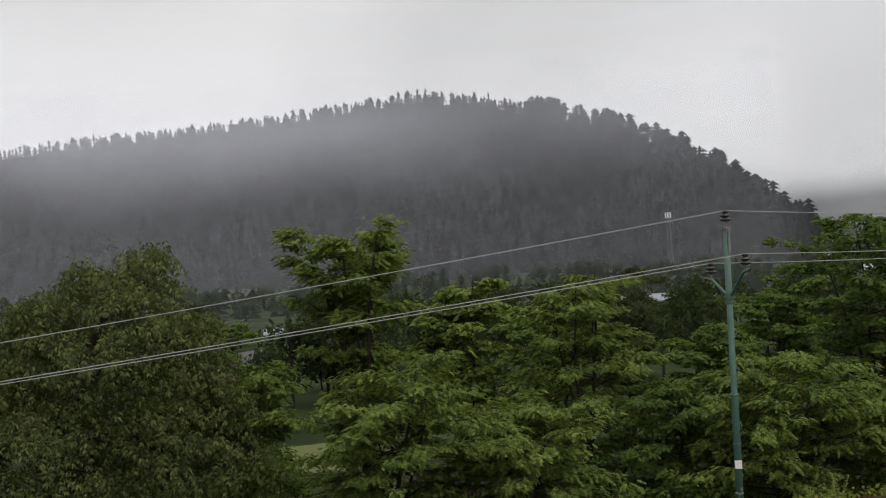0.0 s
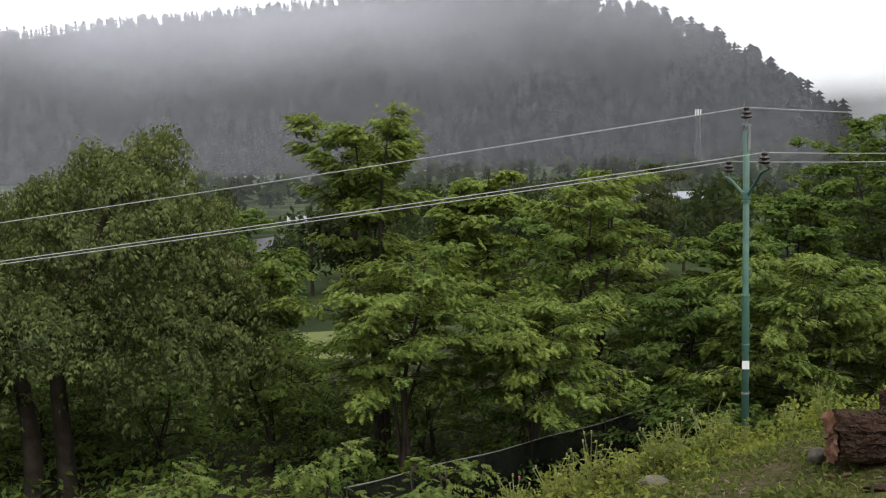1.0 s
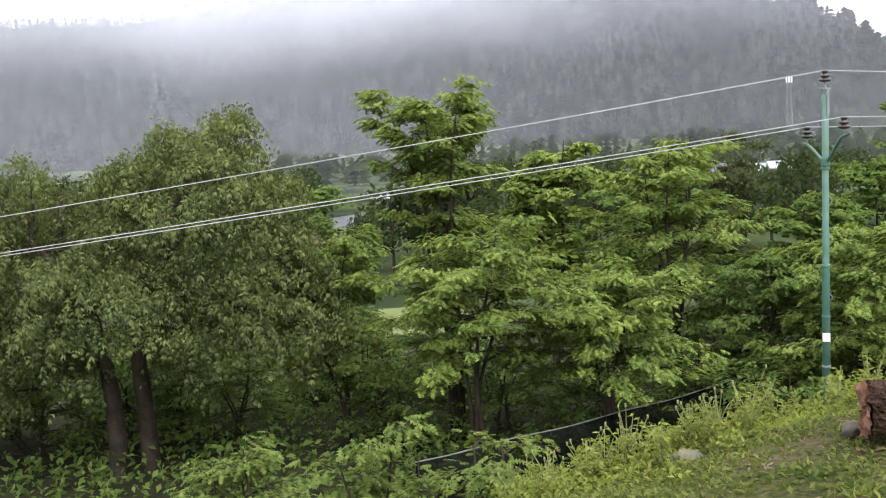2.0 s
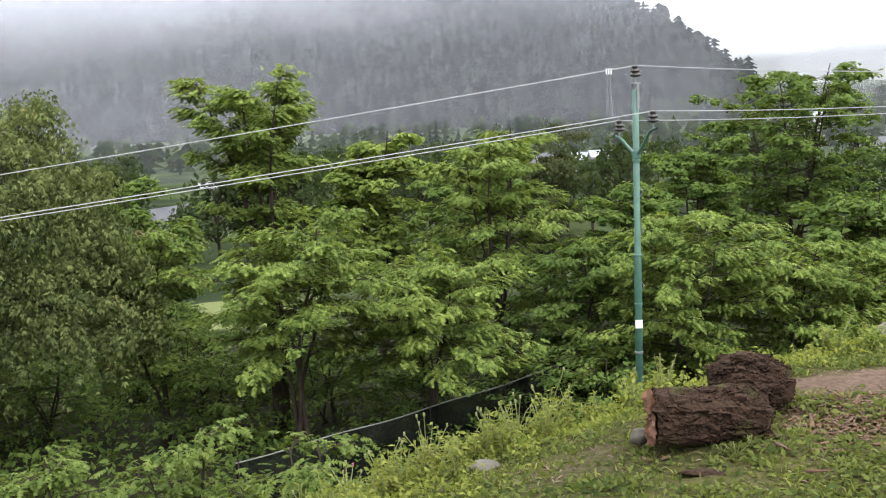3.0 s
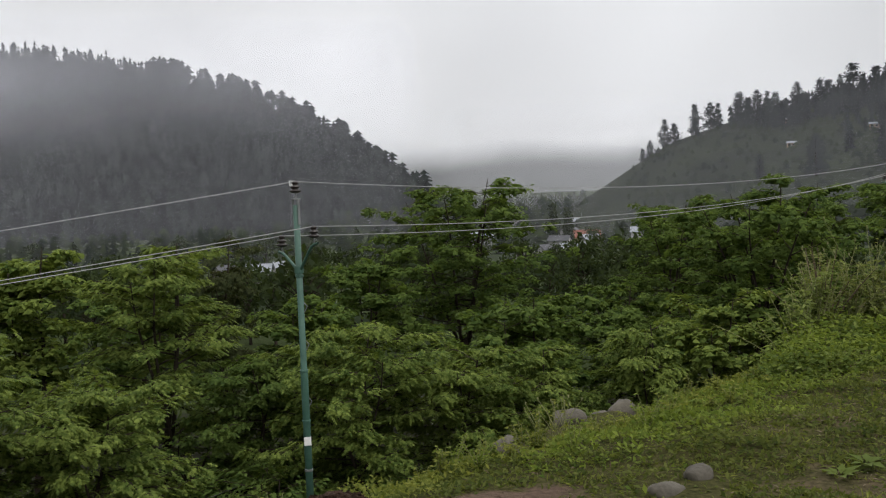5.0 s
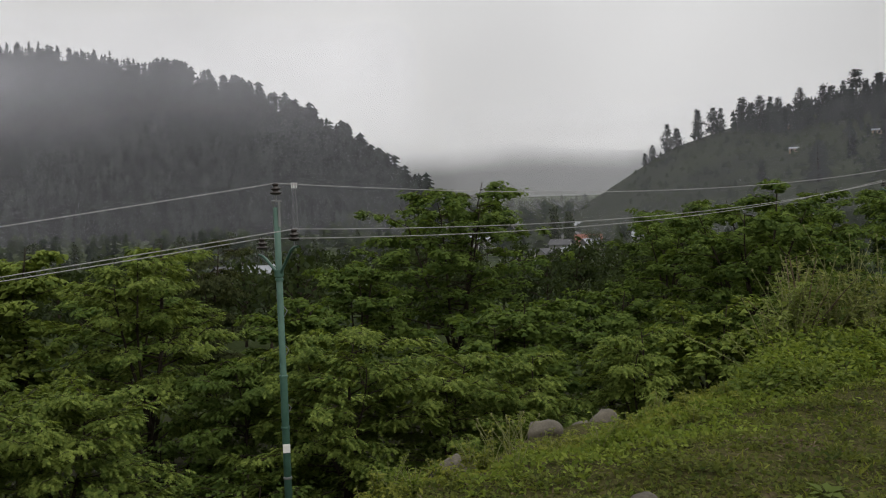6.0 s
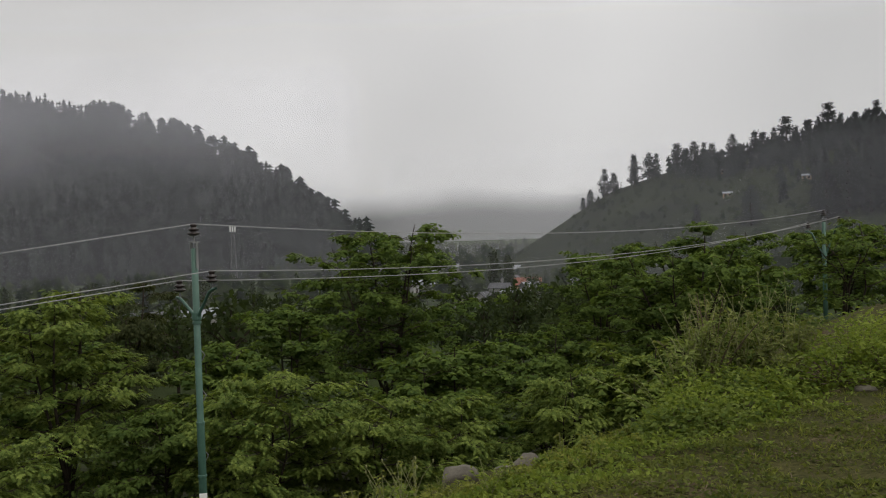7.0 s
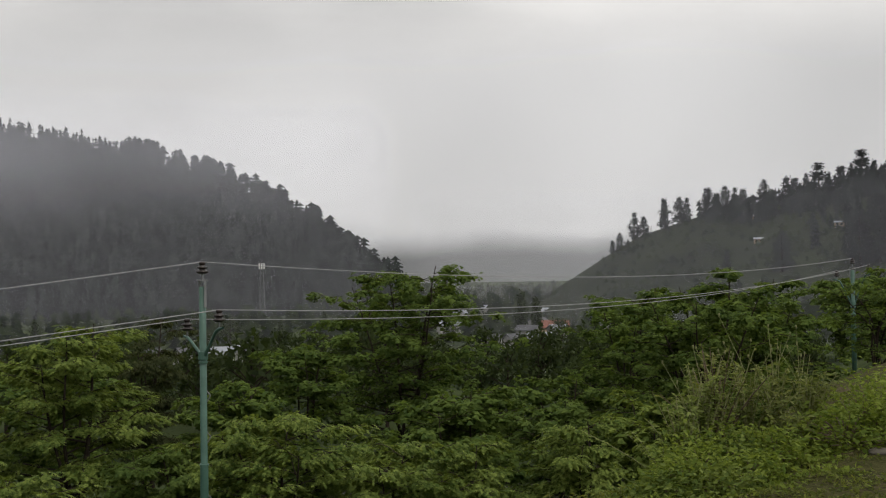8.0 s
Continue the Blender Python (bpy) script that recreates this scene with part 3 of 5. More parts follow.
def deodars():
    """Single tall conifers along the crest of the spur: bearing and height."""
    rng = np.random.default_rng(21)
    made = []
    for k in range(4):
        h = 14.0
        t = thing("deodar_tree", "tall dark deodar with ragged layered boughs", "tree", group="conifers on the spur crest")
        V, F = tubes([([(0, 0, -0.5), (0.1, 0, h * 0.5), (0, 0.1, h * 0.97)], [0.45, 0.28, 0.05])], 6)
        part("trunk", mesh_from("trunk", V, F, BARK), BARK, t)
        P, W, Z = [], [], []
        for tier in range(11):
            v = 0.09 + 0.87 * tier / 10 + rng.uniform(-0.03, 0.03)
            reach = h * 0.37 * (1.02 - v) ** 0.75 * min(1, 0.3 + 2.4 * v) * rng.uniform(0.5, 1.25)
            for q in range(7):
                a = q * 0.9 + tier * 1.7 + rng.uniform(-0.3, 0.3)
                r = reach * rng.choice([0.4, 0.85, 1.15], p=[0.25, 0.45, 0.3])
                u = rng.uniform(0.1, 1, 15)[:, None] ** 0.7
                way = np.array([math.cos(a), math.sin(a), 0.1])
                P.append(np.array([0, 0, h * v]) + way * r * u + rng.normal(0, 1, (15, 3)) * (0.4, 0.4, 0.5))
                W.append(way + rng.normal(0, 0.6, (15, 3)))
                Z.append(np.full(15, 1.25 - 0.5 * v))
        P = np.concatenate(P)
        V, F = spread(LEAFLET, P, np.concatenate(W), np.concatenate(Z) * rng.uniform(0.8, 1.5, len(P)), rng, 0.7)
        part("crown", mesh_from("crown", V, F, NEEDLE), NEEDLE, t)
        made.append(t)
    spots = [(24.9, 8), (25.3, 10), (26.1, 16), (26.6, 12), (27.7, 19), (28.5, 15), (28.9, 14), (30.0, 16), (30.5, 12), (30.9, 16), (31.4, 15), (31.8, 14), (32.3, 12), (32.9, 18), (33.3, 10), (34.0, 18), (34.4, 16), (35.0, 16), (35.6, 21), (36.1, 14), (36.7, 16), (37.2, 16), (37.7, 20), (38.3, 14), (39.0, 14), (39.5, 12), (40.0, 16), (41.0, 18), (42.0, 16),
             (33.8, 15), (37.6, 20), (38.6, 23), (39.7, 24), (40.6, 22), (31.0, 10)]
    for n, (b, h) in enumerate(spots):
        h, w = h * 1.08, h * (1.08 + 0.28 * math.sin(n * 2.9))
        p = side_hill.point(b, 0.97 + 0.02 * math.sin(n * 4.1) if n < 29 else 0.38)
        m = pose(*p, 0, 0, n * 77) @ Matrix.Diagonal((w / 14, w / 14, h / 14, 1))
        if n < 4:
            made[n].matrix_basis = m
        else:
            copy_thing(made[n % 4], pose(*p, 0, 0, n * 77)).scale = (w / 14, w / 14, h / 14)


deodars()


# ---- broadleaf trees ----
def grow(x, y, top, reach, seed, stems=2, boughs=48, sprays=8, leaves=17, crown_from=0.3, leaf=LOCUST_LEAF, size=0.2, mat=LOCUST, hang=0.22, rise=0.48, girth=0.014, lean=(0, 0),
         name="locust_tree", label="locust tree with layered feathery light green foliage", group="locust trees on the bank", sides=5, fork=0.0, spanning=0.85, stem_low=0.88, dome=0.1, splay=1.0):
    """A tree with forked stems, limbs that arch outwards, twigs and leaves; the crown ends at height top."""
    rng = np.random.default_rng(seed)
    base = float(ground_height(x, y)) - 0.15
    h = top - base
    lines, LP, LW = [], [], []
    for k in range(stems):
        a = rng.uniform(0, 6.28) if stems == 1 else k * 6.28 / stems + rng.uniform(-0.5, 0.5)
        out = splay * reach * (0.0 if stems == 1 else rng.uniform(0.15, 0.3) if k == 0 else rng.uniform(0.3, 0.66))
        sh = (h - 0.3) * (1.0 if k == 0 else rng.uniform(stem_low, 1.0) * (1 - dome * out / reach))
        u = np.linspace(0, 1, 9)
        bend = np.clip((u - fork) / (1 - fork), 0, 1) ** 1.2
        pts = np.stack([math.cos(a) * out * bend + lean[0] * u + 0.12 * np.sin(u * 7 + seed + k), math.sin(a) * out * bend + lean[1] * u + 0.12 * np.sin(u * 6 + k), sh * u], -1)
        rad = h * girth * (1.0 - 0.93 * u) * (1.0 if k == 0 else 0.75) + 0.008
        lines.append((pts, rad))
        for j in range(boughs // stems):
            v = crown_from + (0.985 - crown_from) * ((j + rng.uniform(0, 1)) / (boughs // stems)) ** 0.72
            w = (v - crown_from) / (1 - crown_from)
            span = reach * spanning * (0.25 + 0.85 * math.sin(math.pi * (0.25 + 0.6 * w)) ** 0.8) * (1 - 0.45 * w ** 3) * rng.uniform(0.5, 1.15)
            start = np.array([np.interp(v, u, pts[:, i]) for i in range(3)])
            az = j * 2.4 + k * 1.3 + rng.uniform(-0.5, 0.5)
            way = np.array([math.cos(az), math.sin(az), 0])
            lift = rise * (0.25 + 0.9 * w) * rng.uniform(0.6, 1.3)
            t = np.linspace(0, 1, 6)[:, None]
            limb = start + way * span * t + np.array([0, 0, 1]) * (span * lift * t - span * hang * t * t) + 0.05 * span * rng.normal(0, 1, (6, 3)) * t
            lines.append((limb, np.interp(v, u, rad) * 0.5 * (1 - 0.85 * t[:, 0]) + 0.004))
            for g in range(sprays):
                tt = 0.18 + 0.82 * (g + rng.uniform(0, 1)) / sprays
                s0 = np.array([np.interp(tt, t[:, 0], limb[:, i]) for i in range(3)])
                turn = az + rng.choice([-1, 1]) * rng.uniform(0.2, 1.3) * (1.15 - tt * 0.6)
                length = rng.uniform(0.25, 0.7) * (0.3 + 0.13 * reach)
                tw = np.array([math.cos(turn), math.sin(turn), rng.uniform(-0.2, 0.4)])
                s1 = s0 + tw * length
                lines.append(([s0, (s0 + s1) / 2 + (0, 0, 0.04), s1], [0.012, 0.008, 0.004]))
                q = rng.uniform(0.1, 1.05, leaves)[:, None]
                LP.append(s0 + tw * length * q + rng.normal(0, 1, (leaves, 3)) * (0.12, 0.12, 0.05))
                la = turn + rng.choice([-1, 1], leaves) * rng.uniform(0.1, 1.3, leaves)
                LW.append(np.stack([np.cos(la), np.sin(la), rng.normal(-hang * 0.7, 0.22, leaves)], -1))
    tree = thing(name, label, "tree", (x, y, base), group=group)
    thick = [l for l in lines if max(l[1]) > 0.013]
    V, F = tubes(thick, sides)
    V2, F2 = tubes([l for l in lines if max(l[1]) <= 0.013], 3)
    part("trunk", mesh_from("trunk", np.concatenate([V, V2]), np.concatenate([F, F2 + len(V)]), BARK, True), BARK, tree)
    LP = np.concatenate(LP)
    V, F = spread(leaf, LP, np.concatenate(LW), size * rng.uniform(0.7, 1.2, len(LP)), rng, 0.25)
    part("crown", mesh_from("crown", V, F, mat), mat, tree)
    return tree


# the light green locusts of the bank: x, y, top, reach, stems, boughs, crown from
for n, (x, y, top, reach, stems, boughs, low, deep) in enumerate([
        (-5.5, 26.0, 2.1, 2.7, 7, 56, 0.42, 0), (-8.5, 25.4, -1.3, 1.9, 2, 34, 0.25, 0), (-4.4, 23.4, -1.0, 2.7, 4, 56, 0.5, 0), (-1.3, 24.4, -2.3, 2.6, 3, 50, 0.48, 0),
        (0.2, 31.2, 0.5, 2.7, 4, 60, 0.3, 0), (-3.6, 33.0, 0.5, 1.9, 3, 44, 0.4, 0), (5.2, 26.9, -1.7, 3.0, 4, 64, 0.2, 0), (7.9, 27.0, -2.5, 2.6, 3, 50, 0.18, 0),
        (2.7, 28.8, -2.5, 2.2, 3, 44, 0.25, 1), (10.2, 28.6, -3.0, 2.3, 3, 42, 0.18, 0), (13.3, 27.2, -2.3, 2.1, 3, 42, 0.15, 0), (11.4, 32.0, -1.9, 2.6, 3, 44, 0.2, 1),
        (12.8, 44.8, 2.0, 4.8, 5, 80, 0.2, 1), (8.0, 41.0, -0.7, 3.2, 3, 44, 0.2, 1), (16.8, 37.0, -2.3, 3.0, 4, 50, 0.15, 1), (21.3, 34.2, 1.6, 3.7, 5, 68, 0.18, 1),
        (23.6, 39.5, 0.4, 3.0, 4, 56, 0.15, 1), (37.5, 46.0, 1.2, 3.6, 4, 56, 0.15, 1), (17.6, 30.5, -2.2, 2.5, 3, 44, 0.12, 0), (-13.2, 34.5, -0.9, 3.0, 3, 44, 0.2, 1), (-10.9, 33.5, -2.6, 1.8, 3, 36, 0.2, 1),
        (21.5, 29.5, -1.6, 2.6, 3, 44, 0.12, 1), (-0.5, 38.0, -1.2, 3.0, 3, 40, 0.15, 1), (5.0, 35.0, -1.8, 2.6, 3, 40, 0.15, 1), (30.0, 45.0, 0.9, 3.8, 4, 56, 0.15, 1), (26.0, 38.6, -0.6, 2.2, 3, 40, 0.15, 1), (17.0, 47.0, -3.6, 3.2, 3, 44, 0.15, 1), (26.0, 51.0, 0.2, 3.8, 4, 50, 0.15, 1), (29.0, 55.0, 0.6, 4.0, 4, 50, 0.15, 1), (35.5, 53.0, 1.0, 4.0, 4, 50, 0.15, 1)]):
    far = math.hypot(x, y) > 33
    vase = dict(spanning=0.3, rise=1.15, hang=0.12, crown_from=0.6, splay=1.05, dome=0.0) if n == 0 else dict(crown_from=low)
    grow(x, y, top, reach, 100 + n, stems, boughs, 7 if far else 8, 11 if far else 18, stem_low=0.95 if n == 0 or deep else 0.88, size=0.3 if far else 0.22, leaf=LOCUST_FAR if far else LOCUST_LEAF, mat=LOCUST_SHADED if deep else LOCUST, fork=0.35 if n == 0 else 0.22, **vase,
         label="locust tree at the back of the wood with leaves toned darker for shade" if deep else "locust tree with layered feathery light green foliage")
# hazel undergrowth below the trees
for n in range(22):
    x = -17 + 1.9 * n + 0.8 * math.sin(n * 5.1)
    y = 27.5 + 0.12 * abs(x) + 3.0 * math.sin(n * 2.3)
    grow(x, y, float(ground_height(x, y)) + 2.6 + 0.6 * math.sin(n * 3.7), 2.0, 170 + n, 4, 28, 5, 18, 0.15, leaf=LEAFLET, size=0.19, mat=LOCUST_SHADED, name="hazel_bush", label="dense dark green hazel bush in the undergrowth", group="undergrowth bushes", spanning=1.0)
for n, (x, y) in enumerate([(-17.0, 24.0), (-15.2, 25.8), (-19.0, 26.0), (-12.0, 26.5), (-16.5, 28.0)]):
    grow(x, y, float(ground_height(x, y)) + 3.0, 2.1, 220 + n, 4, 30, 5, 18, 0.12, leaf=LEAFLET, size=0.19, mat=LOCUST_SHADED, name="hazel_bush", label="dense dark green hazel bush in the undergrowth", group="undergrowth bushes", spanning=1.0)
# saplings at the foot of the bank
for n, (x, y, top, r) in enumerate([(-3.9, 13.3, -2.45, 1.1), (-2.2, 12.9, -2.6, 1.05), (-6.4, 14.6, -3.3, 1.2)]):
    grow(x, y, top, r, 140 + n, 3, 28, 5, 12, 0.25, size=0.19, mat=SHRUB, name="locust_sapling", label="young bright green locust sapling below the bank", group="saplings below the bank")
# the dark old walnuts and an olive-leaved tree
def walnut(x, y, lobes, seed, clumps=620, per=42):
    """A broad old tree: twin trunks, forking limbs, and lobes of drooping leaf clumps; a lobe is centre and half-widths."""
    rng = np.random.default_rng(seed)
    base = float(ground_height(x, y)) - 0.2
    foot = np.array([x, y, base])
    tree = thing("walnut_tree", "large old walnut tree with dark drooping leaves and twin trunks", "tree", (x, y, base), group="walnut trees")
    lines, P, W = [], [], []
    hubs = [np.array(l[:3]) - foot for l in lobes]
    stems = []
    for k, (ox, oy) in enumerate(((-0.42, -0.1), (0.42, 0.15))):
        u = np.linspace(0, 1, 7)
        pts = np.stack([ox * (0.8 + 0.9 * u ** 2), oy + 0.2 * np.sin(u * 5 + k), (-1.6 - base) * u], -1)
        lines.append((pts, 0.25 - 0.12 * u))
        stems.append(pts[-1])
    for k, hub in enumerate(hubs):
        a = stems[0] if hub[0] < 0 else stems[1]
        lines.append(([a * (1, 1, 0.85), a * 0.5 + hub * 0.5 + (0, 0, -0.4), hub, hub + (0.2, 0, 0.5 * lobes[k][5])], [0.13, 0.1, 0.06, 0.03]))
    total = sum(l[3] * l[5] for l in lobes)
    for hub, l in zip(hubs, lobes):
        half = np.array(l[3:])
        for k in range(int(clumps * l[3] * l[5] / total)):
            d = rng.normal(0, 1, 3)
            d[2] = abs(d[2]) * 1.1 - 0.55
            d /= np.linalg.norm(d)
            depth = (1.0 if k % 3 else rng.uniform(0.55, 0.9)) * (1 + 0.16 * float(wobble(np.array(d[0] * 3.0 + l[0]), np.array(d[2] * 3.4), seed)) + rng.normal(0, 0.06))
            c = hub + d * half * depth
            if any(np.linalg.norm((c - h2) / np.array(l2[3:])) < 0.72 for h2, l2 in zip(hubs, lobes) if h2 is not hub):
                continue
            if k % 3 == 0:
                lines.append(([hub * 0.45 + c * 0.55, hub * 0.2 + c * 0.8 + (0, 0, 0.12), c], [0.022, 0.014, 0.006]))
            out = np.array([d[0], d[1], 0.0]) + rng.normal(0, 0.3, 3)
            ring = rng.normal(0, 1, (per, 3)) * (0.27, 0.27, 0.13)
            ring[:, 2] -= 0.9 * (ring[:, 0] ** 2 + ring[:, 1] ** 2)
            P.append(c + ring)
            way = ring * (2.2, 2.2, 0) + out * 0.5 + rng.normal(0, 0.35, (per, 3))
            way[:, 2] = -rng.uniform(0.25, 1.3, per)
            W.append(way)
    V, F = tubes(lines, 6)
    part("trunk", mesh_from("trunk", V, F, BARK, True), BARK, tree)
    P = np.concatenate(P)
    V, F = spread(WALNUT_LEAF, P, np.concatenate(W), 0.21 * rng.uniform(0.6, 1.3, len(P)), rng)
    part("crown", mesh_from("crown", V, F, WALNUT), WALNUT, tree)


walnut(-13.1, 22.4, [(-11.1, 23.4, -0.7, 2.35, 2.3, 2.1), (-14.9, 21.9, -1.2, 2.3, 2.3, 1.9), (-10.1, 23.8, -3.3, 2.2, 2.1, 2.4), (-12.7, 21.9, -2.9, 2.3, 2.1, 1.5), (-10.8, 23.5, 1.05, 1.1, 1.1, 0.75), (-16.2, 22.0, -3.6, 2.0, 2.0, 1.7)], 131)
grow(-19.5, 24.0, 0.8, 4.2, 132, 4, 76, 8, 11, 0.2, leaf=WALNUT_LEAF, size=0.3, mat=WALNUT, hang=0.7, rise=0.7, girth=0.02, name="walnut_tree",
     label="dark leafy walnut tree on the slope", group="walnut trees")
grow(2.1, 40.3, 0.2, 1.7, 133, 3, 46, 6, 10, 0.3, leaf=WALNUT_LEAF, size=0.27, mat=OLIVE, hang=0.4, name="pear_tree", label="slender tree with dull olive leaves and pale twigs", group="fruit trees")


def far_tree(kind, seed):
    """A tree for the valley floor, built round the origin at a height of 10 m."""
    rng = np.random.default_rng(seed)
    tall = kind == "poplar"
    t = thing(kind + "_tree", "slim dark upright poplar in the valley" if tall else "rounded leafy tree on the valley floor", "tree", group="trees of the valley")
    lines, P = [([(0, 0, -0.3), (0.1, 0, 4), (0, 0.1, 9.3)], [0.22, 0.15, 0.03])], []
    for k in range(30 if tall else 26):
        v = 0.15 + 0.8 * k / 30 if tall else 0.28 + 0.62 * rng.uniform()
        a = k * 2.4
        r = 0.9 * math.sin(math.pi * min(0.95, v * 0.9 + 0.12)) if tall else 3.1 * math.sin(math.pi * min(0.94, v)) * rng.uniform(0.55, 1.1)
        c = np.array([math.cos(a) * r, math.sin(a) * r, 10 * v + (1.0 if tall else 0.5)])
        lines.append(([(0, 0, max(0.5, 10 * v - 1.2)), c * 0.6 + (0, 0, 4 * v - 0.2), c], [0.07, 0.05, 0.015]))
        P.append(c + rng.normal(0, 1, (20, 3)) * ((0.3, 0.3, 0.6) if tall else (0.7, 0.7, 0.45)))
    V, F = tubes(lines, 4)
    part("trunk", mesh_from("trunk", V, F, BARK), BARK, t)
    P = np.concatenate(P)
    V, F = spread(LEAFLET, P, rng.normal(0, 1, P.shape), rng.uniform(0.6, 1.05, len(P)), rng, 0.8)
    part("crown", mesh_from("crown", V, F, VALLEY), VALLEY, t)
    return t


def valley_trees():
    rng = np.random.default_rng(77)
    kinds = [far_tree("valley", 1), far_tree("valley", 2), far_tree("valley", 3), far_tree("poplar", 4), far_tree("poplar", 5)]
    spots = []
    for k in range(400):
        b, r = rng.uniform(-42, 46), 80 + 450 * rng.uniform() ** 1.3
        x, y = r * math.sin(radians(b)), r * math.cos(radians(b))
        if not open_ground(x, y):
            continue
        spots.append((x, y, rng.uniform(0.5, 1.0), int(rng.choice([0, 1, 2, 0, 1, 2, 3, 4]))))
    for k in range(100):
        b, r = -24 + 60 * rng.uniform(), 70 + 110 * rng.uniform()
        x, y = r * math.sin(radians(b)), r * math.cos(radians(b))
        if open_ground(x, y):
            spots.insert(0, (x, y, rng.uniform(0.55, 0.85), k % 3))
    # a stand of dark poplars before the misty end of the valley
    spots += [(380 * math.sin(radians(20 + 0.28 * k)), 380 * math.cos(radians(20 + 0.28 * k)) + 6 * math.sin(k * 2.0), 1.25 + 0.3 * math.sin(k * 1.7), 3 + k % 2) for k in range(5)]
    # a copse below the nearest house
    spots = [(-22 - 4.5 * (n % 4) + 1.3 * math.sin(n * 2.1), 57 + 5 * (n // 2), 0.42 + 0.1 * math.sin(n * 1.9), n % 3) for n in range(9)] + spots
    used = set()
    for x, y, s, k in spots[:224] + spots[-5:]:
        z, m = float(ground_height(x, y)), None
        if k in used:
            t = copy_thing(kinds[k], pose(x, y, z, 0, 0, rng.uniform(0, 360)))
        else:
            t = kinds[k]
            t.matrix_basis = pose(x, y, z)
            used.add(k)
        t.scale = (s, s, s)


valley_trees()


# ---- the village ----
def house(x, y, width, depth, height, turn, wall, roof, sink=0.0):
    z = float(ground_height(x, y)) + sink
    t = thing("house", "small village house with %s walls and a %s gabled roof" % (("white", "ochre", "brick")[wall], ("grey tin", "white tin", "red tin")[roof]), "house", (x, y, z - 0.3), turn, "village houses")
    part("wall", box(bmesh.new(), 0, 0, height / 2, width, depth, height, 0.05), WALL_PAINT[wall], t)
    bm = bmesh.new()
    rise, e = depth * 0.32, 0.5
    outline = [(-depth / 2 - e, height - 0.15), (0, height + rise), (depth / 2 + e, height - 0.15), (depth / 2 + e, height - 0.3), (0, height + rise - 0.18), (-depth / 2 - e, height - 0.3)]
    ends = [[bm.verts.new((sx * (width / 2 + e), v, w)) for v, w in outline] for sx in (-1, 1)]
    for k in range(6):
        bm.faces.new((ends[0][k], ends[0][(k + 1) % 6], ends[1][(k + 1) % 6], ends[1][k]))
    for k, end in enumerate(ends):
        for quad in ((0, 1, 4, 5), (1, 2, 3, 4)):
            bm.faces.new([end[i] for i in (quad if k else quad[::-1])])
    part("roof", bm, ROOF_PAINT[roof], t)
    bm = bmesh.new()
    for s in (-1, 1):
        face = [bm.verts.new((s * width / 2, v, w)) for v, w in ((-depth / 2, height - 0.2), (depth / 2, height - 0.2), (0, height + rise - 0.2))]
        bm.faces.new(face)
    part("gable", bm, WALL_PAINT[wall], t)
    storeys = max(1, int(height // 2.6))
    for st in range(storeys):
        for k in range(max(2, int(width // 2.4))):
            n = max(2, int(width // 2.4))
            wx = -width / 2 + (k + 0.5) * width / n
            if st == 0 and k == 0:
                part("door", box(bmesh.new(), wx, -depth / 2 - 0.02, 1.3, 1.0, 0.1, 2.1, 0.02), BARK, t)
                continue
            w = part("window", box(bmesh.new(), wx, -depth / 2 - 0.03, 1.6 + st * 2.7, 1.2, 0.1, 1.3, 0.02), WALL_PAINT[0], t)
            part("pane", box(bmesh.new(), wx, -depth / 2 - 0.085, 1.6 + st * 2.7, 0.95, 0.03, 1.05), GLASS_DARK, w)
    return t


for args in HOUSES:
    house(*args)


def hut(b, s, turn):
    p = side_hill.point(b, s)
    t = thing("hill_hut", "small pale hut with a tin roof on the green hillside", "hut", (p[0], p[1], p[2] - 0.5), turn, "huts on the spur")
    part("wall", box(bmesh.new(), 0, 0, 1.3, 4.5, 3, 2.6, 0.05), WALL_PAINT[1], t)
    bm = bmesh.new()
    made = bmesh.ops.create_cube(bm, size=1, matrix=Matrix.LocRotScale((0, -0.2, 2.8), Euler((0.22, 0, 0)), (5.2, 4.0, 0.15)))
    part("roof", bm, ROOF_PAINT[1], t)
    part("door", box(bmesh.new(), -1.1, -1.53, 1.2, 0.9, 0.1, 1.9, 0.02), BARK, t)
    part("window", box(bmesh.new(), 1.0, -1.53, 1.5, 1.1, 0.1, 0.9, 0.02), GLASS_DARK, t)


for b, s in ((32.6, 0.62), (36.6, 0.66), (32.3, 0.92)):
    hut(b, s, -b)


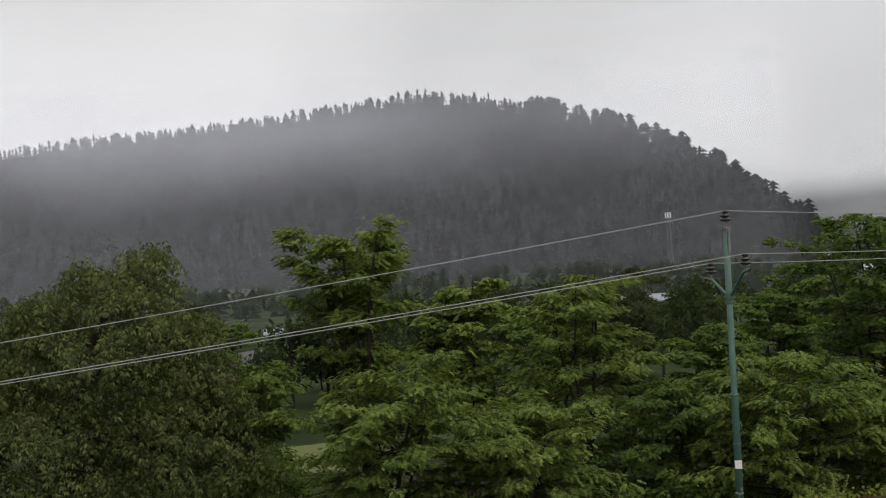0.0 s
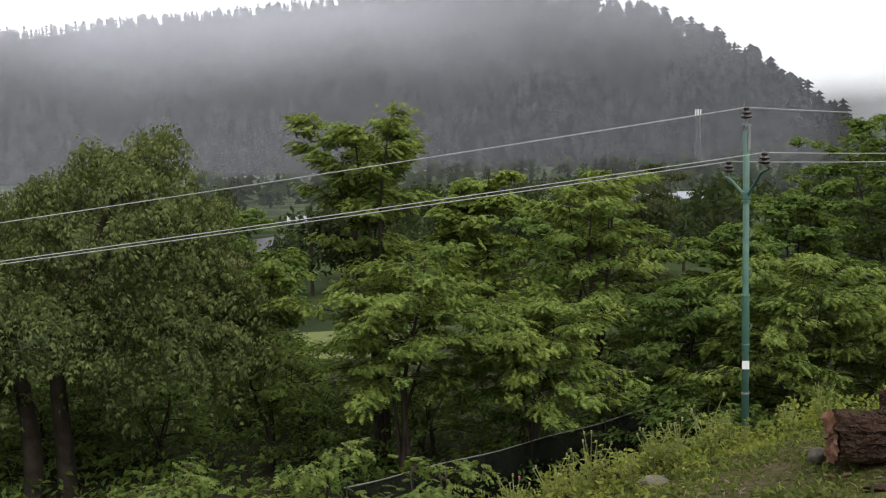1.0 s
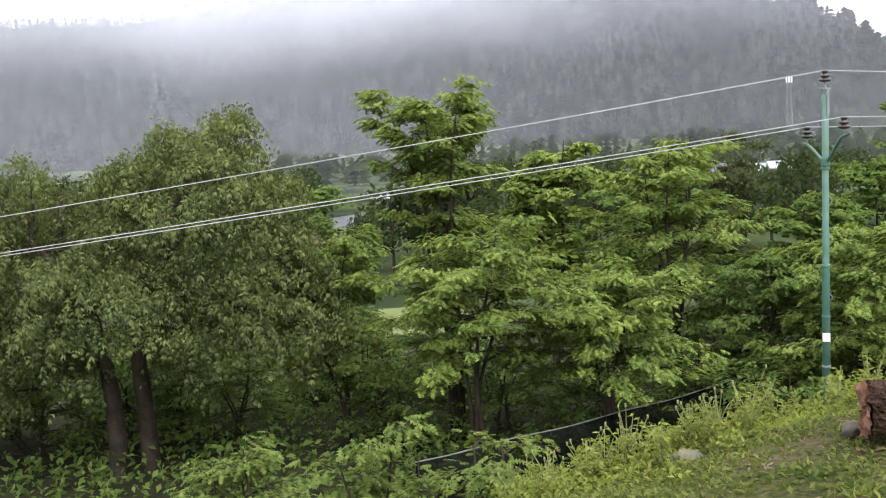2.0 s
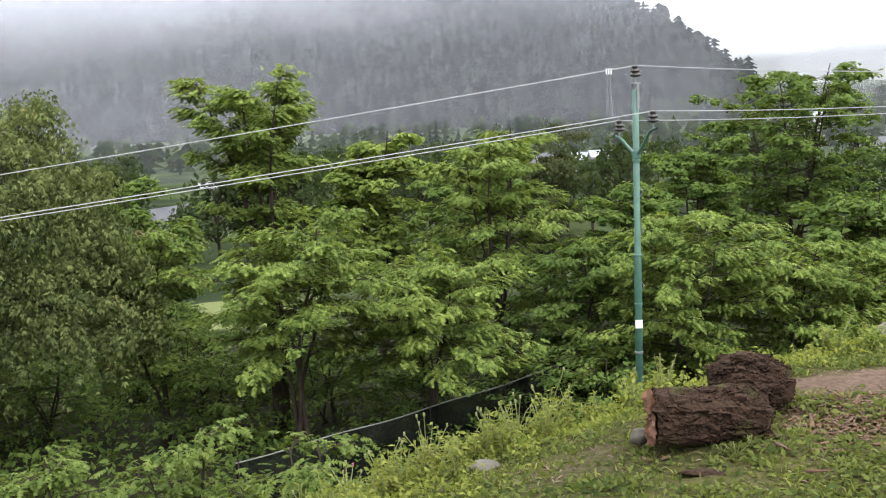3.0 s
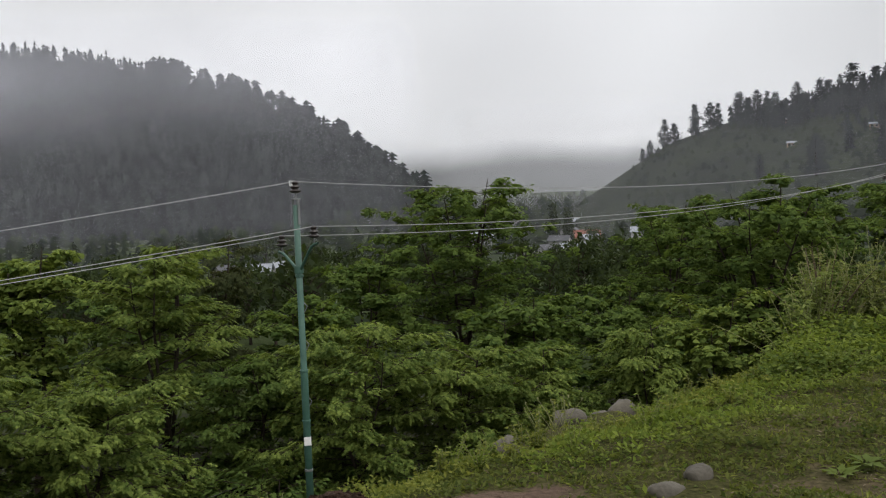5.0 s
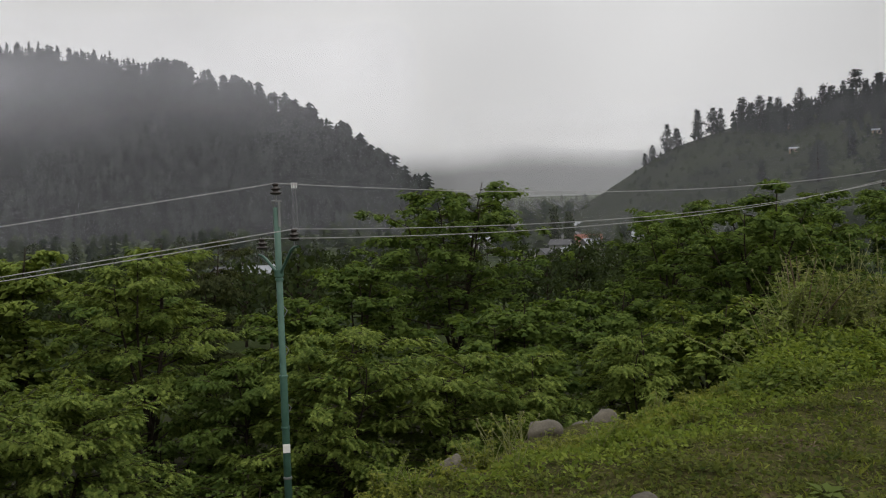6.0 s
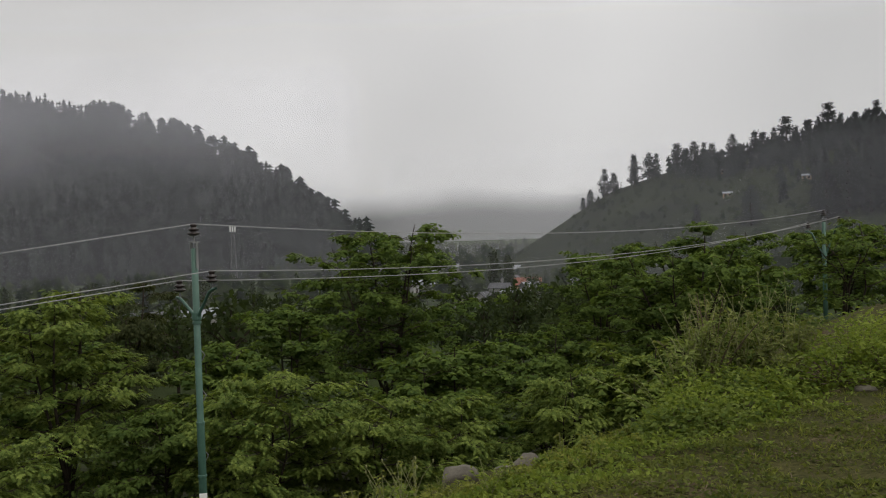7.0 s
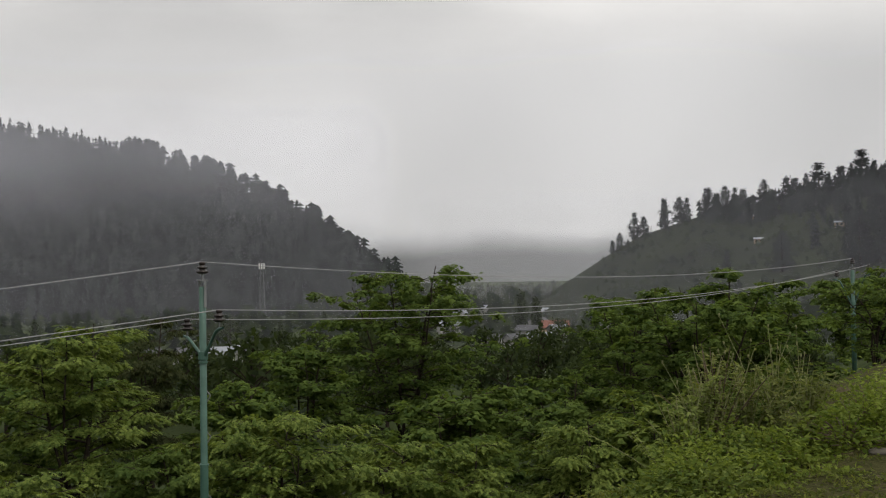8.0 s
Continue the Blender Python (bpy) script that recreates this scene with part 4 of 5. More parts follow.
def lattice_tower(x, y, h):
    z = float(ground_height(x, y))
    t = thing("telecom_tower", "slim grey lattice telecom tower with grey panel antennas", "tower", (x, y, z))
    V, F = tubes([([(sx * 2, sy * 2, 0), (sx * 0.6, sy * 0.6, h)], [0.14, 0.1]) for sx in (-1, 1) for sy in (-1, 1)], 4)
    part("leg_frame", mesh_from("leg_frame", V, F, TOWER_STEEL), TOWER_STEEL, t)
    bars = []
    for k in range(14):
        z0, z1 = h * k / 14, h * (k + 1) / 14
        w0, w1 = 2 - 1.4 * k / 14, 2 - 1.4 * (k + 1) / 14
        for q in range(4):
            a, b = ((-1, -1), (1, -1), (1, 1), (-1, 1))[q], ((1, -1), (1, 1), (-1, 1), (-1, -1))[q]
            bars.append(([(a[0] * w0, a[1] * w0, z0), (b[0] * w1, b[1] * w1, z1)], [0.06, 0.06]))
            bars.append(([(a[0] * w0, a[1] * w0, z0), (b[0] * w0, b[1] * w0, z0)], [0.06, 0.06]))
    V, F = tubes(bars, 3)
    part("bracing", mesh_from("bracing", V, F, TOWER_STEEL), TOWER_STEEL, t)
    for k in range(3):
        a = k * 2.1 + 0.4
        part("antenna", box(bmesh.new(), 1.6 * math.cos(a), 1.6 * math.sin(a), h - 1.5, 0.7, 0.5, 3.4, 0.08), PLATE, t, "white panel antenna")
        V, F = tubes([([(0.5 * math.cos(a), 0.5 * math.sin(a), h - 1.5), (1.5 * math.cos(a), 1.5 * math.sin(a), h - 1.5)], [0.08, 0.08])], 5)
        part("bracket", mesh_from("bracket", V, F, TOWER_STEEL), TOWER_STEEL, t)
    V, F = tubes([([(0, 0, h - 1), (0, 0, h + 3)], [0.08, 0.04])], 5)
    part("mast", mesh_from("mast", V, F, TOWER_STEEL), TOWER_STEEL, t)


lattice_tower(61.5, 621.0, 33.5)


# ---- the power line ----
INSULATOR = [(0.02, -0.2), (0.02, -0.06), (0.05, -0.055), (0.095, -0.03), (0.1, -0.015), (0.055, 0.0), (0.05, 0.02), (0.08, 0.035), (0.085, 0.05), (0.045, 0.065), (0.04, 0.09), (0.052, 0.1), (0.05, 0.13), (0.03, 0.14)]


def insulator(parent, x, y, z):
    """A pin insulator; z is where the wire lies."""
    i = part("insulator", lathe(bmesh.new(), [(1.25 * r, 1.25 * (h - 0.13)) for r, h in INSULATOR[2:]], 16, (x, y, z)), CERAMIC, parent, "dark brown glazed insulator", True)
    part("pin", lathe(bmesh.new(), [(0.018, -0.36), (0.018, -0.18)], 8, (x, y, z)), STEEL, i)


def power_pole(x, y, base, top, arm, lows, thick=0.078, label=""):
    """A stepped steel tube pole; arm: bearing of the V arms (degrees); lows: wire heights at the two arms below the top wire."""
    t = thing("power_pole", label or "green painted steel tube power pole with V arms", "utility pole", (x, y, base), 0, "power poles")
    h = top - base
    head = h - 0.5
    mid = h * 0.55
    part("shaft", lathe(bmesh.new(), [(thick, -0.3), (thick, mid), (thick * 0.99, mid + 0.02), (thick * 0.86, mid + 0.05), (thick * 0.84, head), (thick * 0.6, head + 0.02)], 20), POLE_PAINT, t, smooth=True)
    for k, z in enumerate((h - 6.05, h - 5.0, mid + 0.02, h - 1.95)):
        part("band", lathe(bmesh.new(), [(thick + 0.004, z - 0.025), (thick + 0.01, z - 0.02), (thick + 0.01, z + 0.02), (thick + 0.004, z + 0.025)], 20), POLE_PAINT if k else STEEL, t)
    a = radians(arm)
    dx, dy = math.sin(a), math.cos(a)
    for s in (-1, 1):
        bm = bmesh.new()
        bmesh.ops.create_cube(bm, size=1, matrix=Matrix.LocRotScale((s * 0.1 * dx, s * 0.1 * dy, h - 0.62), Euler((0, 0, -a)), (0.05, 0.012, 0.52)))
        part("head_channel", bm, STEEL, t)
    part("head_cap", lathe(bmesh.new(), [(0.11, h - 0.37), (0.11, h - 0.345)], 12), STEEL, t)
    insulator(t, 0, 0, h)
    z0 = h - 1.82
    for s, low in zip((-1, 1), lows):
        ex, ey, ez = s * 0.6 * dx, s * 0.6 * dy, h - low - 0.36
        V, F = tubes([([(s * 0.06 * dx, s * 0.06 * dy, z0), (0.8 * ex, 0.8 * ey, ez - 0.06), (ex, ey, ez), (ex * 1.22, ey * 1.22, ez + 0.02)], [0.034, 0.03, 0.03, 0.026])], 6)
        part("v_arm", mesh_from("v_arm", V, F, POLE_PAINT), POLE_PAINT, t)
        insulator(t, ex, ey, h - low)
    part("clamp", lathe(bmesh.new(), [(thick + 0.012, z0 - 0.08), (thick + 0.016, z0 - 0.06), (thick + 0.016, z0 + 0.06), (thick + 0.012, z0 + 0.08)], 16), POLE_PAINT, t)
    return t, [(x, y, top)] + [(x + s * 0.6 * dx, y + s * 0.6 * dy, top - low) for s, low in zip((-1, 1), lows)]


near_pole, near_ends = power_pole(3.3, 22.0, float(ground_height(3.3, 22.0)), 1.8, 152, (1.13, 0.92))
h1 = 1.8 - float(ground_height(3.3, 22.0))
plate = part("number_plate", box(bmesh.new(), -0.005, -0.088, h1 - 5.42, 0.15, 0.012, 0.18, 0.004), PLATE, near_pole, "small white enamel plate")
for k, z in enumerate((h1 - 2.6, h1 - 3.4, h1 - 4.6)):
    V, F = tubes([([(0.06, 0.02, z + 0.1), (0.13, 0.02, z), (0.07, 0.02, z - 0.12)], [0.008, 0.012, 0.008])], 5)
    part("climbing_peg", mesh_from("climbing_peg", V, F, STEEL), STEEL, near_pole)
_, right_ends = power_pole(29.3, 36.9, float(ground_height(29.3, 36.9)), 1.75, 120, (0.5, 0.28), 0.09, "weathered green steel power pole among trees")
_, left_ends = power_pole(-28.0, 13.0, float(ground_height(-28.0, 13.0)), -1.8, 170, (0.5, 0.38))


def wire(a, b, sag, thick=0.0095):
    a, b = Vector(a), Vector(b)
    pts = [a.lerp(b, k / 24) - Vector((0, 0, sag * 4 * (k / 24) * (1 - k / 24))) for k in range(25)]
    V, F = tubes([([tuple(p) for p in pts], [thick] * 25)], 6)
    tagged(new("power_line", mesh_from("power_line", V, F, ALUMINIUM, True)), "bare aluminium power line strung between poles", "wire", "power lines")


for a, b, sag in zip(near_ends, left_ends, (0.1, 0.1, 0.1)):
    wire(a, b, sag)
for a, b, sag in zip(near_ends, right_ends, (0.5, 0.55, 0.55)):
    wire(a, b, sag)


# ---- net fence at the foot of the bank ----
def net_fence():
    t = thing("net_fence", "sagging black shade-net fence with a grey top rope below the bank", "fence")
    rng = np.random.default_rng(5)
    n, rows = 60, 6
    u = np.linspace(0, 1, n)
    u = 0.06 + 0.94 * u
    X, Y = -5.6 + 11.0 * u, 18.7 + 12.8 * u
    top = -5.55 - 0.75 * u + 0.25 * u * u + 0.02 * np.cos(u * 30) - 0.12 * np.sin(u * math.pi)
    V = []
    for k in range(rows):
        f = k / (rows - 1)
        bow = 0.05 * np.sin(u * 25 + k) * f
        V.append(np.stack([X - bow * 0.5, Y + bow, top - f * 2.6], -1))
    V = np.concatenate(V)
    i, j = np.meshgrid(np.arange(rows - 1), np.arange(n - 1), indexing="ij")
    p = i * n + j
    F = np.stack([p, p + 1, p + n + 1, p + n], -1).reshape(-1, 4)
    net = part("net", mesh_from("net", V, F, NET, True), NET, t)
    net.modifiers.new("thickness", "SOLIDIFY").thickness = 0.012
    V, F = tubes([(np.stack([X, Y, top + 0.02], -1), np.full(n, 0.014))], 6)
    part("rope", mesh_from("rope", V, F, ROPE, True), ROPE, t, "grey plastic rope")
    for k in range(0, n, 10):
        V, F = tubes([([(X[k], Y[k] + 0.06, top[k] - 3.2), (X[k] + 0.03, Y[k] + 0.06, top[k] + 0.05)], [0.04, 0.035])], 6)
        part("post", mesh_from("post", V, F, BARK), BARK, t)


net_fence()


# ---- rocks and logs on the terrace ----
def lump(sx, sy, sz, seed, detail=3, rough=0.12):
    """A worn stone: a ball pressed flat, uneven, with its foot in the ground."""
    bm = bmesh.new()
    bmesh.ops.create_icosphere(bm, subdivisions=detail, radius=1)
    rng = np.random.default_rng(seed)
    cuts = [(Vector(rng.normal(0, 1, 3)).normalized(), rng.uniform(0.55, 0.85)) for _ in range(7)]
    off = Vector((seed * 3.1, seed * 1.7, seed * 2.3))
    for v in bm.verts:
        d = v.co.normalized()
        k = 1 + rough * 1.6 * noise.noise(d * 1.3 + off) + rough * 0.7 * noise.noise(d * 3.2 + off)
        p = d * k
        for n, c in cuts:
            over = p.dot(n) - c
            if over > 0:
                p = p - n * over * 0.75
        p.z = p.z if p.z > -0.4 else -0.4 + (p.z + 0.4) * 0.3
        v.co = Vector((p.x * sx, p.y * sy, p.z * sz))
    return bm


def boulder(x, y, sx, sy, sz, turn, seed, label="smooth pale grey boulder bedded in the grassy bank"):
    z = float(ground_height(x, y))
    ob = part("boulder", lump(sx, sy, sz, seed), STONE, None, label, True)
    ob.matrix_basis = pose(x, y, z + 0.1 * sz, 0, 0, turn)
    return tagged(ob, category="rock", group="boulders on the bank")


BOULDERS = [(0.46, 5.6, 0.1, 0.07, 0.05, 10, 1), (3.3, 7.6, 0.19, 0.14, 0.17, 15, 2), (3.48, 5.4, 0.105, 0.08, 0.06, 5, 3), (3.74, 5.55, 0.1, 0.08, 0.07, 40, 4),
            (5.95, 13.5, 0.32, 0.22, 0.18, 20, 5), (5.4, 10.55, 0.2, 0.15, 0.16, 20, 6), (8.26, 17.0, 0.33, 0.24, 0.27, 30, 7), (7.75, 16.85, 0.36, 0.2, 0.2, 35, 8), (8.2, 8.65, 0.11, 0.08, 0.035, 0, 9), (6.9, 12.2, 0.16, 0.1, 0.07, 20, 11)]
for b in BOULDERS:
    boulder(*b)
stone = part("stone", lump(0.05, 0.045, 0.05, 20), STONE, None, "", True)
stone.matrix_basis = pose(1.2, 4.9, float(ground_height(1.2, 4.9)) + 0.035)
tagged(stone, "small round grey stone lying by the log", "stone")


def log(name, label, a, b, radius, seed, flare=0.0):
    """A short length of trunk with furrowed, flaking bark and torn red ends."""
    a, b = Vector(a), Vector(b)
    length = (b - a).length
    t = new(name)
    t.matrix_basis = Matrix.Translation(a) @ (b - a).to_track_quat("X", "Z").to_matrix().to_4x4()
    tagged(t, label, "log", "sawn logs")
    rng = np.random.default_rng(seed)
    na, nl = 72, 28
    bm = bmesh.new()
    rings = []
    for k in range(nl + 1):
        x = length * k / nl
        ring = []
        for j in range(na):
            g = 2 * math.pi * j / na
            d = Vector((x * 2.2, math.cos(g) * 1.1, math.sin(g) * 1.1))
            r = radius * (1 + 0.28 * noise.noise(d * 1.9 + Vector((seed, 0, 0))) + flare * (k / nl) ** 2)
            ridge = abs(noise.noise(Vector((x * 5, math.cos(g) * 7, math.sin(g) * 7 + seed))))
            r += 0.035 * (0.35 - ridge) + 0.012 * noise.noise(Vector((x * 22, g * 9, seed)))
            r *= (1 - 0.55 * (k / nl) ** 3 - 0.4 * (1 - k / nl) ** 3.5) if flare else 1 - 0.3 * (k / nl) ** 7
            ragged = 0.05 * noise.noise(Vector((g * 2.2, seed, k // nl))) if k in (0, nl) else 0.0
            ring.append(bm.verts.new((x + ragged, r * math.cos(g), r * math.sin(g))))
        rings.append(ring)
    for lo, hi in zip(rings, rings[1:]):
        for j in range(na):
            bm.faces.new((lo[j], lo[(j + 1) % na], hi[(j + 1) % na], hi[j]))
    bm.faces.new(rings[0][::-1])
    bm.faces.new(rings[-1])
    rim = [v.co.copy() for v in rings[0]]
    part("bark", bm, LOG_BARK, t)
    if not flare:
        bm = bmesh.new()
        prev = [bm.verts.new((p.x - 0.012, p.y * 0.985, p.z * 0.985)) for p in rim]
        for f in (0.75, 0.5, 0.25, 0.06):
            ring = [bm.verts.new((p.x * f - 0.014 - 0.03 * noise.noise(Vector((p.y * 22, p.z * 22, f * 3))), p.y * f, p.z * f)) for p in rim]
            for j in range(na):
                bm.faces.new((prev[j], ring[j], ring[(j + 1) % na], prev[(j + 1) % na]))
            prev = ring
        bm.faces.new(prev[::-1])
        part("cut_end", bm, LOG_END, t, "torn red-brown wood")
    # bark flakes that stand off the trunk
    for k in range(80):
        g, x = rng.uniform(-0.3, 3.5), rng.uniform(0.04, length - 0.1)
        r = radius * (1.05 - (0.4 * (x / length) ** 3 + 0.3 * (1 - x / length) ** 3.5 if flare else 0))
        w, l = rng.uniform(0.01, 0.028), rng.uniform(0.02, 0.06)
        bm = bmesh.new()
        bmesh.ops.create_cube(bm, size=1, matrix=Matrix.LocRotScale((x, r * math.cos(g), r * math.sin(g)), Euler((g, rng.uniform(-0.25, 0.25), rng.uniform(-0.3, 0.3))), (l, w, rng.uniform(0.008, 0.02))))
        for v in bm.verts:
            v.co += Vector(rng.uniform(-0.008, 0.008, 3))
        part("bark_flake", bm, LOG_BARK, t)
    # loose fibres of bark, too fine to count
    V, F, base = [], [], 0
    cube = np.array([(x, y, z) for x in (-1, 1) for y in (-1, 1) for z in (-1, 1)], float)
    quads = np.array([(0, 1, 3, 2), (4, 6, 7, 5), (0, 4, 5, 1), (2, 3, 7, 6), (0, 2, 6, 4), (1, 5, 7, 3)])
    for k in range(600):
        g, x = rng.uniform(-0.9, 4.0), rng.uniform(0.0, length)
        p = cube * (rng.uniform(0.006, 0.022), rng.uniform(0.0015, 0.004), rng.uniform(0.0015, 0.004))
        turn = Euler((g - 1.57, rng.normal(0, 0.5), rng.normal(0, 0.9))).to_matrix()
        r = radius * rng.uniform(0.98, 1.13) * (1 - (0.5 * (x / length) ** 3 + 0.38 * (1 - x / length) ** 3.5 if flare else 0))
        V.append(p @ np.array(turn).T + (x, r * math.cos(g), r * math.sin(g)))
        F.append(quads + base)
        base += 8
    tagged(part("fibre_layer", mesh_from("fibre_layer", np.concatenate(V), np.concatenate(F), LOG_BARK), LOG_BARK, t), kind="stuff")
    return t


g0 = float(ground_height(1.5, 4.8))
log("log", "short mossy dark log with shaggy bark and a torn red end", (1.24, 4.74, g0 + 0.11), (1.73, 4.76, g0 + 0.105), 0.115, 3)
log("stump_log", "thick dark stump section with rough furrowed bark lying behind the log", (1.58, 5.16, float(ground_height(1.6, 5.15)) + 0.135), (1.91, 5.03, float(ground_height(1.9, 5.0)) + 0.13), 0.145, 8, 0.05)
slab = part("bark_slab", lump(0.13, 0.04, 0.022, 31, 3, 0.3), LOG_BARK, None, "", True)
slab.matrix_basis = pose(1.4, 4.36, float(ground_height(1.4, 4.36)) + 0.015, 0, 0, -14)
tagged(slab, "loose slab of dark bark lying in the grass", "bark")


def litter():
    """Chips and twigs of bark strewn round the logs."""
    rng = np.random.default_rng(9)
    V, F, base = [], [], 0
    cube = np.array([(x, y, z) for x in (-1, 1) for y in (-1, 1) for z in (-1, 1)], float)
    quads = np.array([(0, 1, 3, 2), (4, 6, 7, 5), (0, 4, 5, 1), (2, 3, 7, 6), (0, 2, 6, 4), (1, 5, 7, 3)])
    for k in range(900):
        x, y = 2.12 + rng.normal(0, 0.27), 4.86 + rng.normal(0, 0.17)
        a = rng.uniform(0, 3.14)
        l, w, h = 0.003 + 0.04 * rng.uniform() ** 3, rng.uniform(0.0015, 0.006), rng.uniform(0.0015, 0.004)
        p = cube * (l, w, h) + rng.normal(0, 0.002, (8, 3))
        c, s = math.cos(a), math.sin(a)
        p = np.stack([p[:, 0] * c - p[:, 1] * s, p[:, 0] * s + p[:, 1] * c, p[:, 2] + p[:, 0] * rng.normal(0, 0.2)], -1)
        V.append(p + (x, y, float(ground_height(x, y)) + 0.012))
        F.append(quads + base)
        base += 8
    for k in range(70):
        x, y = 2.2 + rng.normal(0, 0.42), 4.72 + rng.normal(0, 0.22)
        a = rng.normal(0.5, 0.7)
        p = cube * (rng.uniform(0.02, 0.065), rng.uniform(0.002, 0.006), rng.uniform(0.002, 0.005)) + rng.normal(0, 0.003, (8, 3))
        c, s = math.cos(a), math.sin(a)
        p = np.stack([p[:, 0] * c - p[:, 1] * s, p[:, 0] * s + p[:, 1] * c, p[:, 2] + p[:, 0] * rng.normal(0.05, 0.18)], -1)
        V.append(p + (x, y, float(ground_height(x, y)) + 0.02))
        F.append(quads + base)
        base += 8
    tagged(new("bark_litter", mesh_from("bark_litter", np.concatenate(V), np.concatenate(F), CHIP)), "scattered brown bark chips and twigs on bare soil", "litter", kind="stuff")


litter()


# ---- ground cover ----
def slope_of(x, y):
    return 0.61 * y - 0.79 * x


def off_shoulder(x, y):
    """The stony shoulder of the bank, where only low plants grow."""
    along, across = 0.563 * (x - 3.2) + 0.826 * (y - 10.1), 0.826 * (x - 3.2) - 0.563 * (y - 10.1)
    return (along > -1) & (along < 12) & (np.abs(across) < 2.0)


def cover(name, label, count, box_x, box_y, keep, shape, size, mat, seed, per=4, upright=0.8, lift=0.0, tufted=0.0, fade=1.0):
    """Small plants over a stretch of the terrace, as one mass."""
    rng = np.random.default_rng(seed)
    x, y = rng.uniform(*box_x, count), rng.uniform(*box_y, count)
    ok = keep(x, y, rng)
    for bx, by, sx, sy, *_ in BOULDERS:
        d = math.hypot(bx - 1.5, by)
        ux, uy = (bx - 1.5) / d, by / d
        along, across = (x - bx) * ux + (y - by) * uy, (x - bx) * uy - (y - by) * ux
        ok &= ~((np.abs(across) < 1.05 * sx) & (along > -0.11 * d) & (along < 1.2 * sx) & (rng.uniform(0, 1, x.shape) < 0.85))
    x, y = x[ok], y[ok]
    x, y = np.repeat(x, per) + rng.normal(0, 0.03, len(x) * per), np.repeat(y, per) + rng.normal(0, 0.03, len(y) * per)
    tuft = np.clip(0.7 * wobble(x * 6.3, y * 6.3, 8) + 0.5 * wobble(x * 2.3, y * 2.3, 9) + 0.15, 0, 1.2) * tufted * np.clip(1 - (1 - fade) * (x - 1.5) / 2.0, fade, 1)
    P = np.stack([x, y, ground_height(x, y) - 0.01 + (lift + tuft) * rng.uniform(0, 1, len(x)) ** 0.7], -1)
    W = rng.normal(0, 1, P.shape) * (1, 1, 0.3) + (0, 0, upright)
    V, F = spread(shape, P, W, rng.uniform(size[0], size[1], len(P)), rng, 0.6)
    return tagged(new(name, mesh_from(name, V, F, mat)), label, "grass", kind="stuff")


def bare_soil(x, y):
    dx, dy = x - 2.48, y - 5.55
    return ((0.92 * dx + 0.39 * dy) / 0.82) ** 2 + ((0.92 * dy - 0.39 * dx) / 0.25) ** 2


def patchy(x, y, rng, soil=0.8):
    near = rng.uniform(0, 1, x.shape) < np.clip(7.2 / np.hypot(x - 1.5, y), 0, 1) ** 1.6
    return near & (bare_soil(x, y) > soil + rng.normal(0, 0.25, x.shape)) & (wobble(x * 1.6, y * 1.6, 4) + rng.normal(0, 0.35, x.shape) > -0.25)


def herb_line(x, y):
    """Distance uphill of the lip of the bank."""
    return 3.7 - 0.4 * x - slope_of(x, y)


cover("short_turf", "short green turf with small broad leaves", 60000, (-1.5, 11), (2.2, 14), lambda x, y, r: patchy(x, y, r) & (slope_of(x, y) < 4.2), LEAFLET, (0.02, 0.05), TURF, 31, 6, 0.5, 0.008, 0.07)
cover("grass_blades", "fine green grass blades", 26000, (-1.5, 11), (2.2, 16), lambda x, y, r: patchy(x, y, r, 1.1) & (slope_of(x, y) < 5), SLIM, (0.015, 0.055), TURF, 32, 4, 1.0, 0.0, 0.03)
cover("grass_tufts", "tufts of longer bright green grass in the turf", 26000, (-1.0, 10), (2.4, 10), lambda x, y, r: (wobble(x * 7.1, y * 7.1, 41) > 0.42) & (bare_soil(x, y) > 0.9) & (slope_of(x, y) < 4.2), SLIM, (0.03, 0.075), WEED, 42, 5, 0.9, 0.0, 0.03)
cover("dry_straw", "dry brown stalks and fallen leaves in the turf", 12000, (-1.0, 9), (2.4, 9), lambda x, y, r: (wobble(x * 2.9, y * 2.9, 43) > -0.1) & (slope_of(x, y) < 4.0), SLIM, (0.02, 0.06), TWIG, 44, 2, 0.1, 0.015)
cover("lip_weeds", "yellowish green weeds along the edge of the bank", 26000, (-2.5, 9), (4.5, 14), lambda x, y, r: (np.abs(slope_of(x, y) - 3.7 + 0.4 * x) < 0.9 * r.uniform(0.3, 1.2, x.shape)) & (bare_soil(x, y) > 1.4), LEAFLET, (0.018, 0.048), WEED, 33, 8, 0.6, 0.05, 0.28, 0.3)
cover("herb_carpet", "knee-high carpet of leafy green herbs behind the lip of the bank", 30000, (3.0, 11), (5.0, 12), lambda x, y, r: (herb_line(x, y) > -0.6) & (herb_line(x, y) < 1.3 + 0.4 * wobble(x * 2, y * 2, 12) + 0.2 * r.normal(0, 1, x.shape)) & (bare_soil(x, y) > 2), LEAFLET, (0.024, 0.06), LUSH, 35, 4, 0.5, 0.02, 0.09)
cover("clover_patches", "low dark green patches of small leaves in the turf", 30000, (-0.5, 9), (2.6, 9), lambda x, y, r: (wobble(x * 2.6, y * 2.6, 21) > 0.28) & (bare_soil(x, y) > 1.2) & (r.uniform(0, 1, x.shape) < np.clip(5.0 / np.hypot(x - 1, y), 0, 1) ** 1.5), LEAFLET, (0.022, 0.05), TURF, 36, 4, 0.4, 0.02, 0.1)
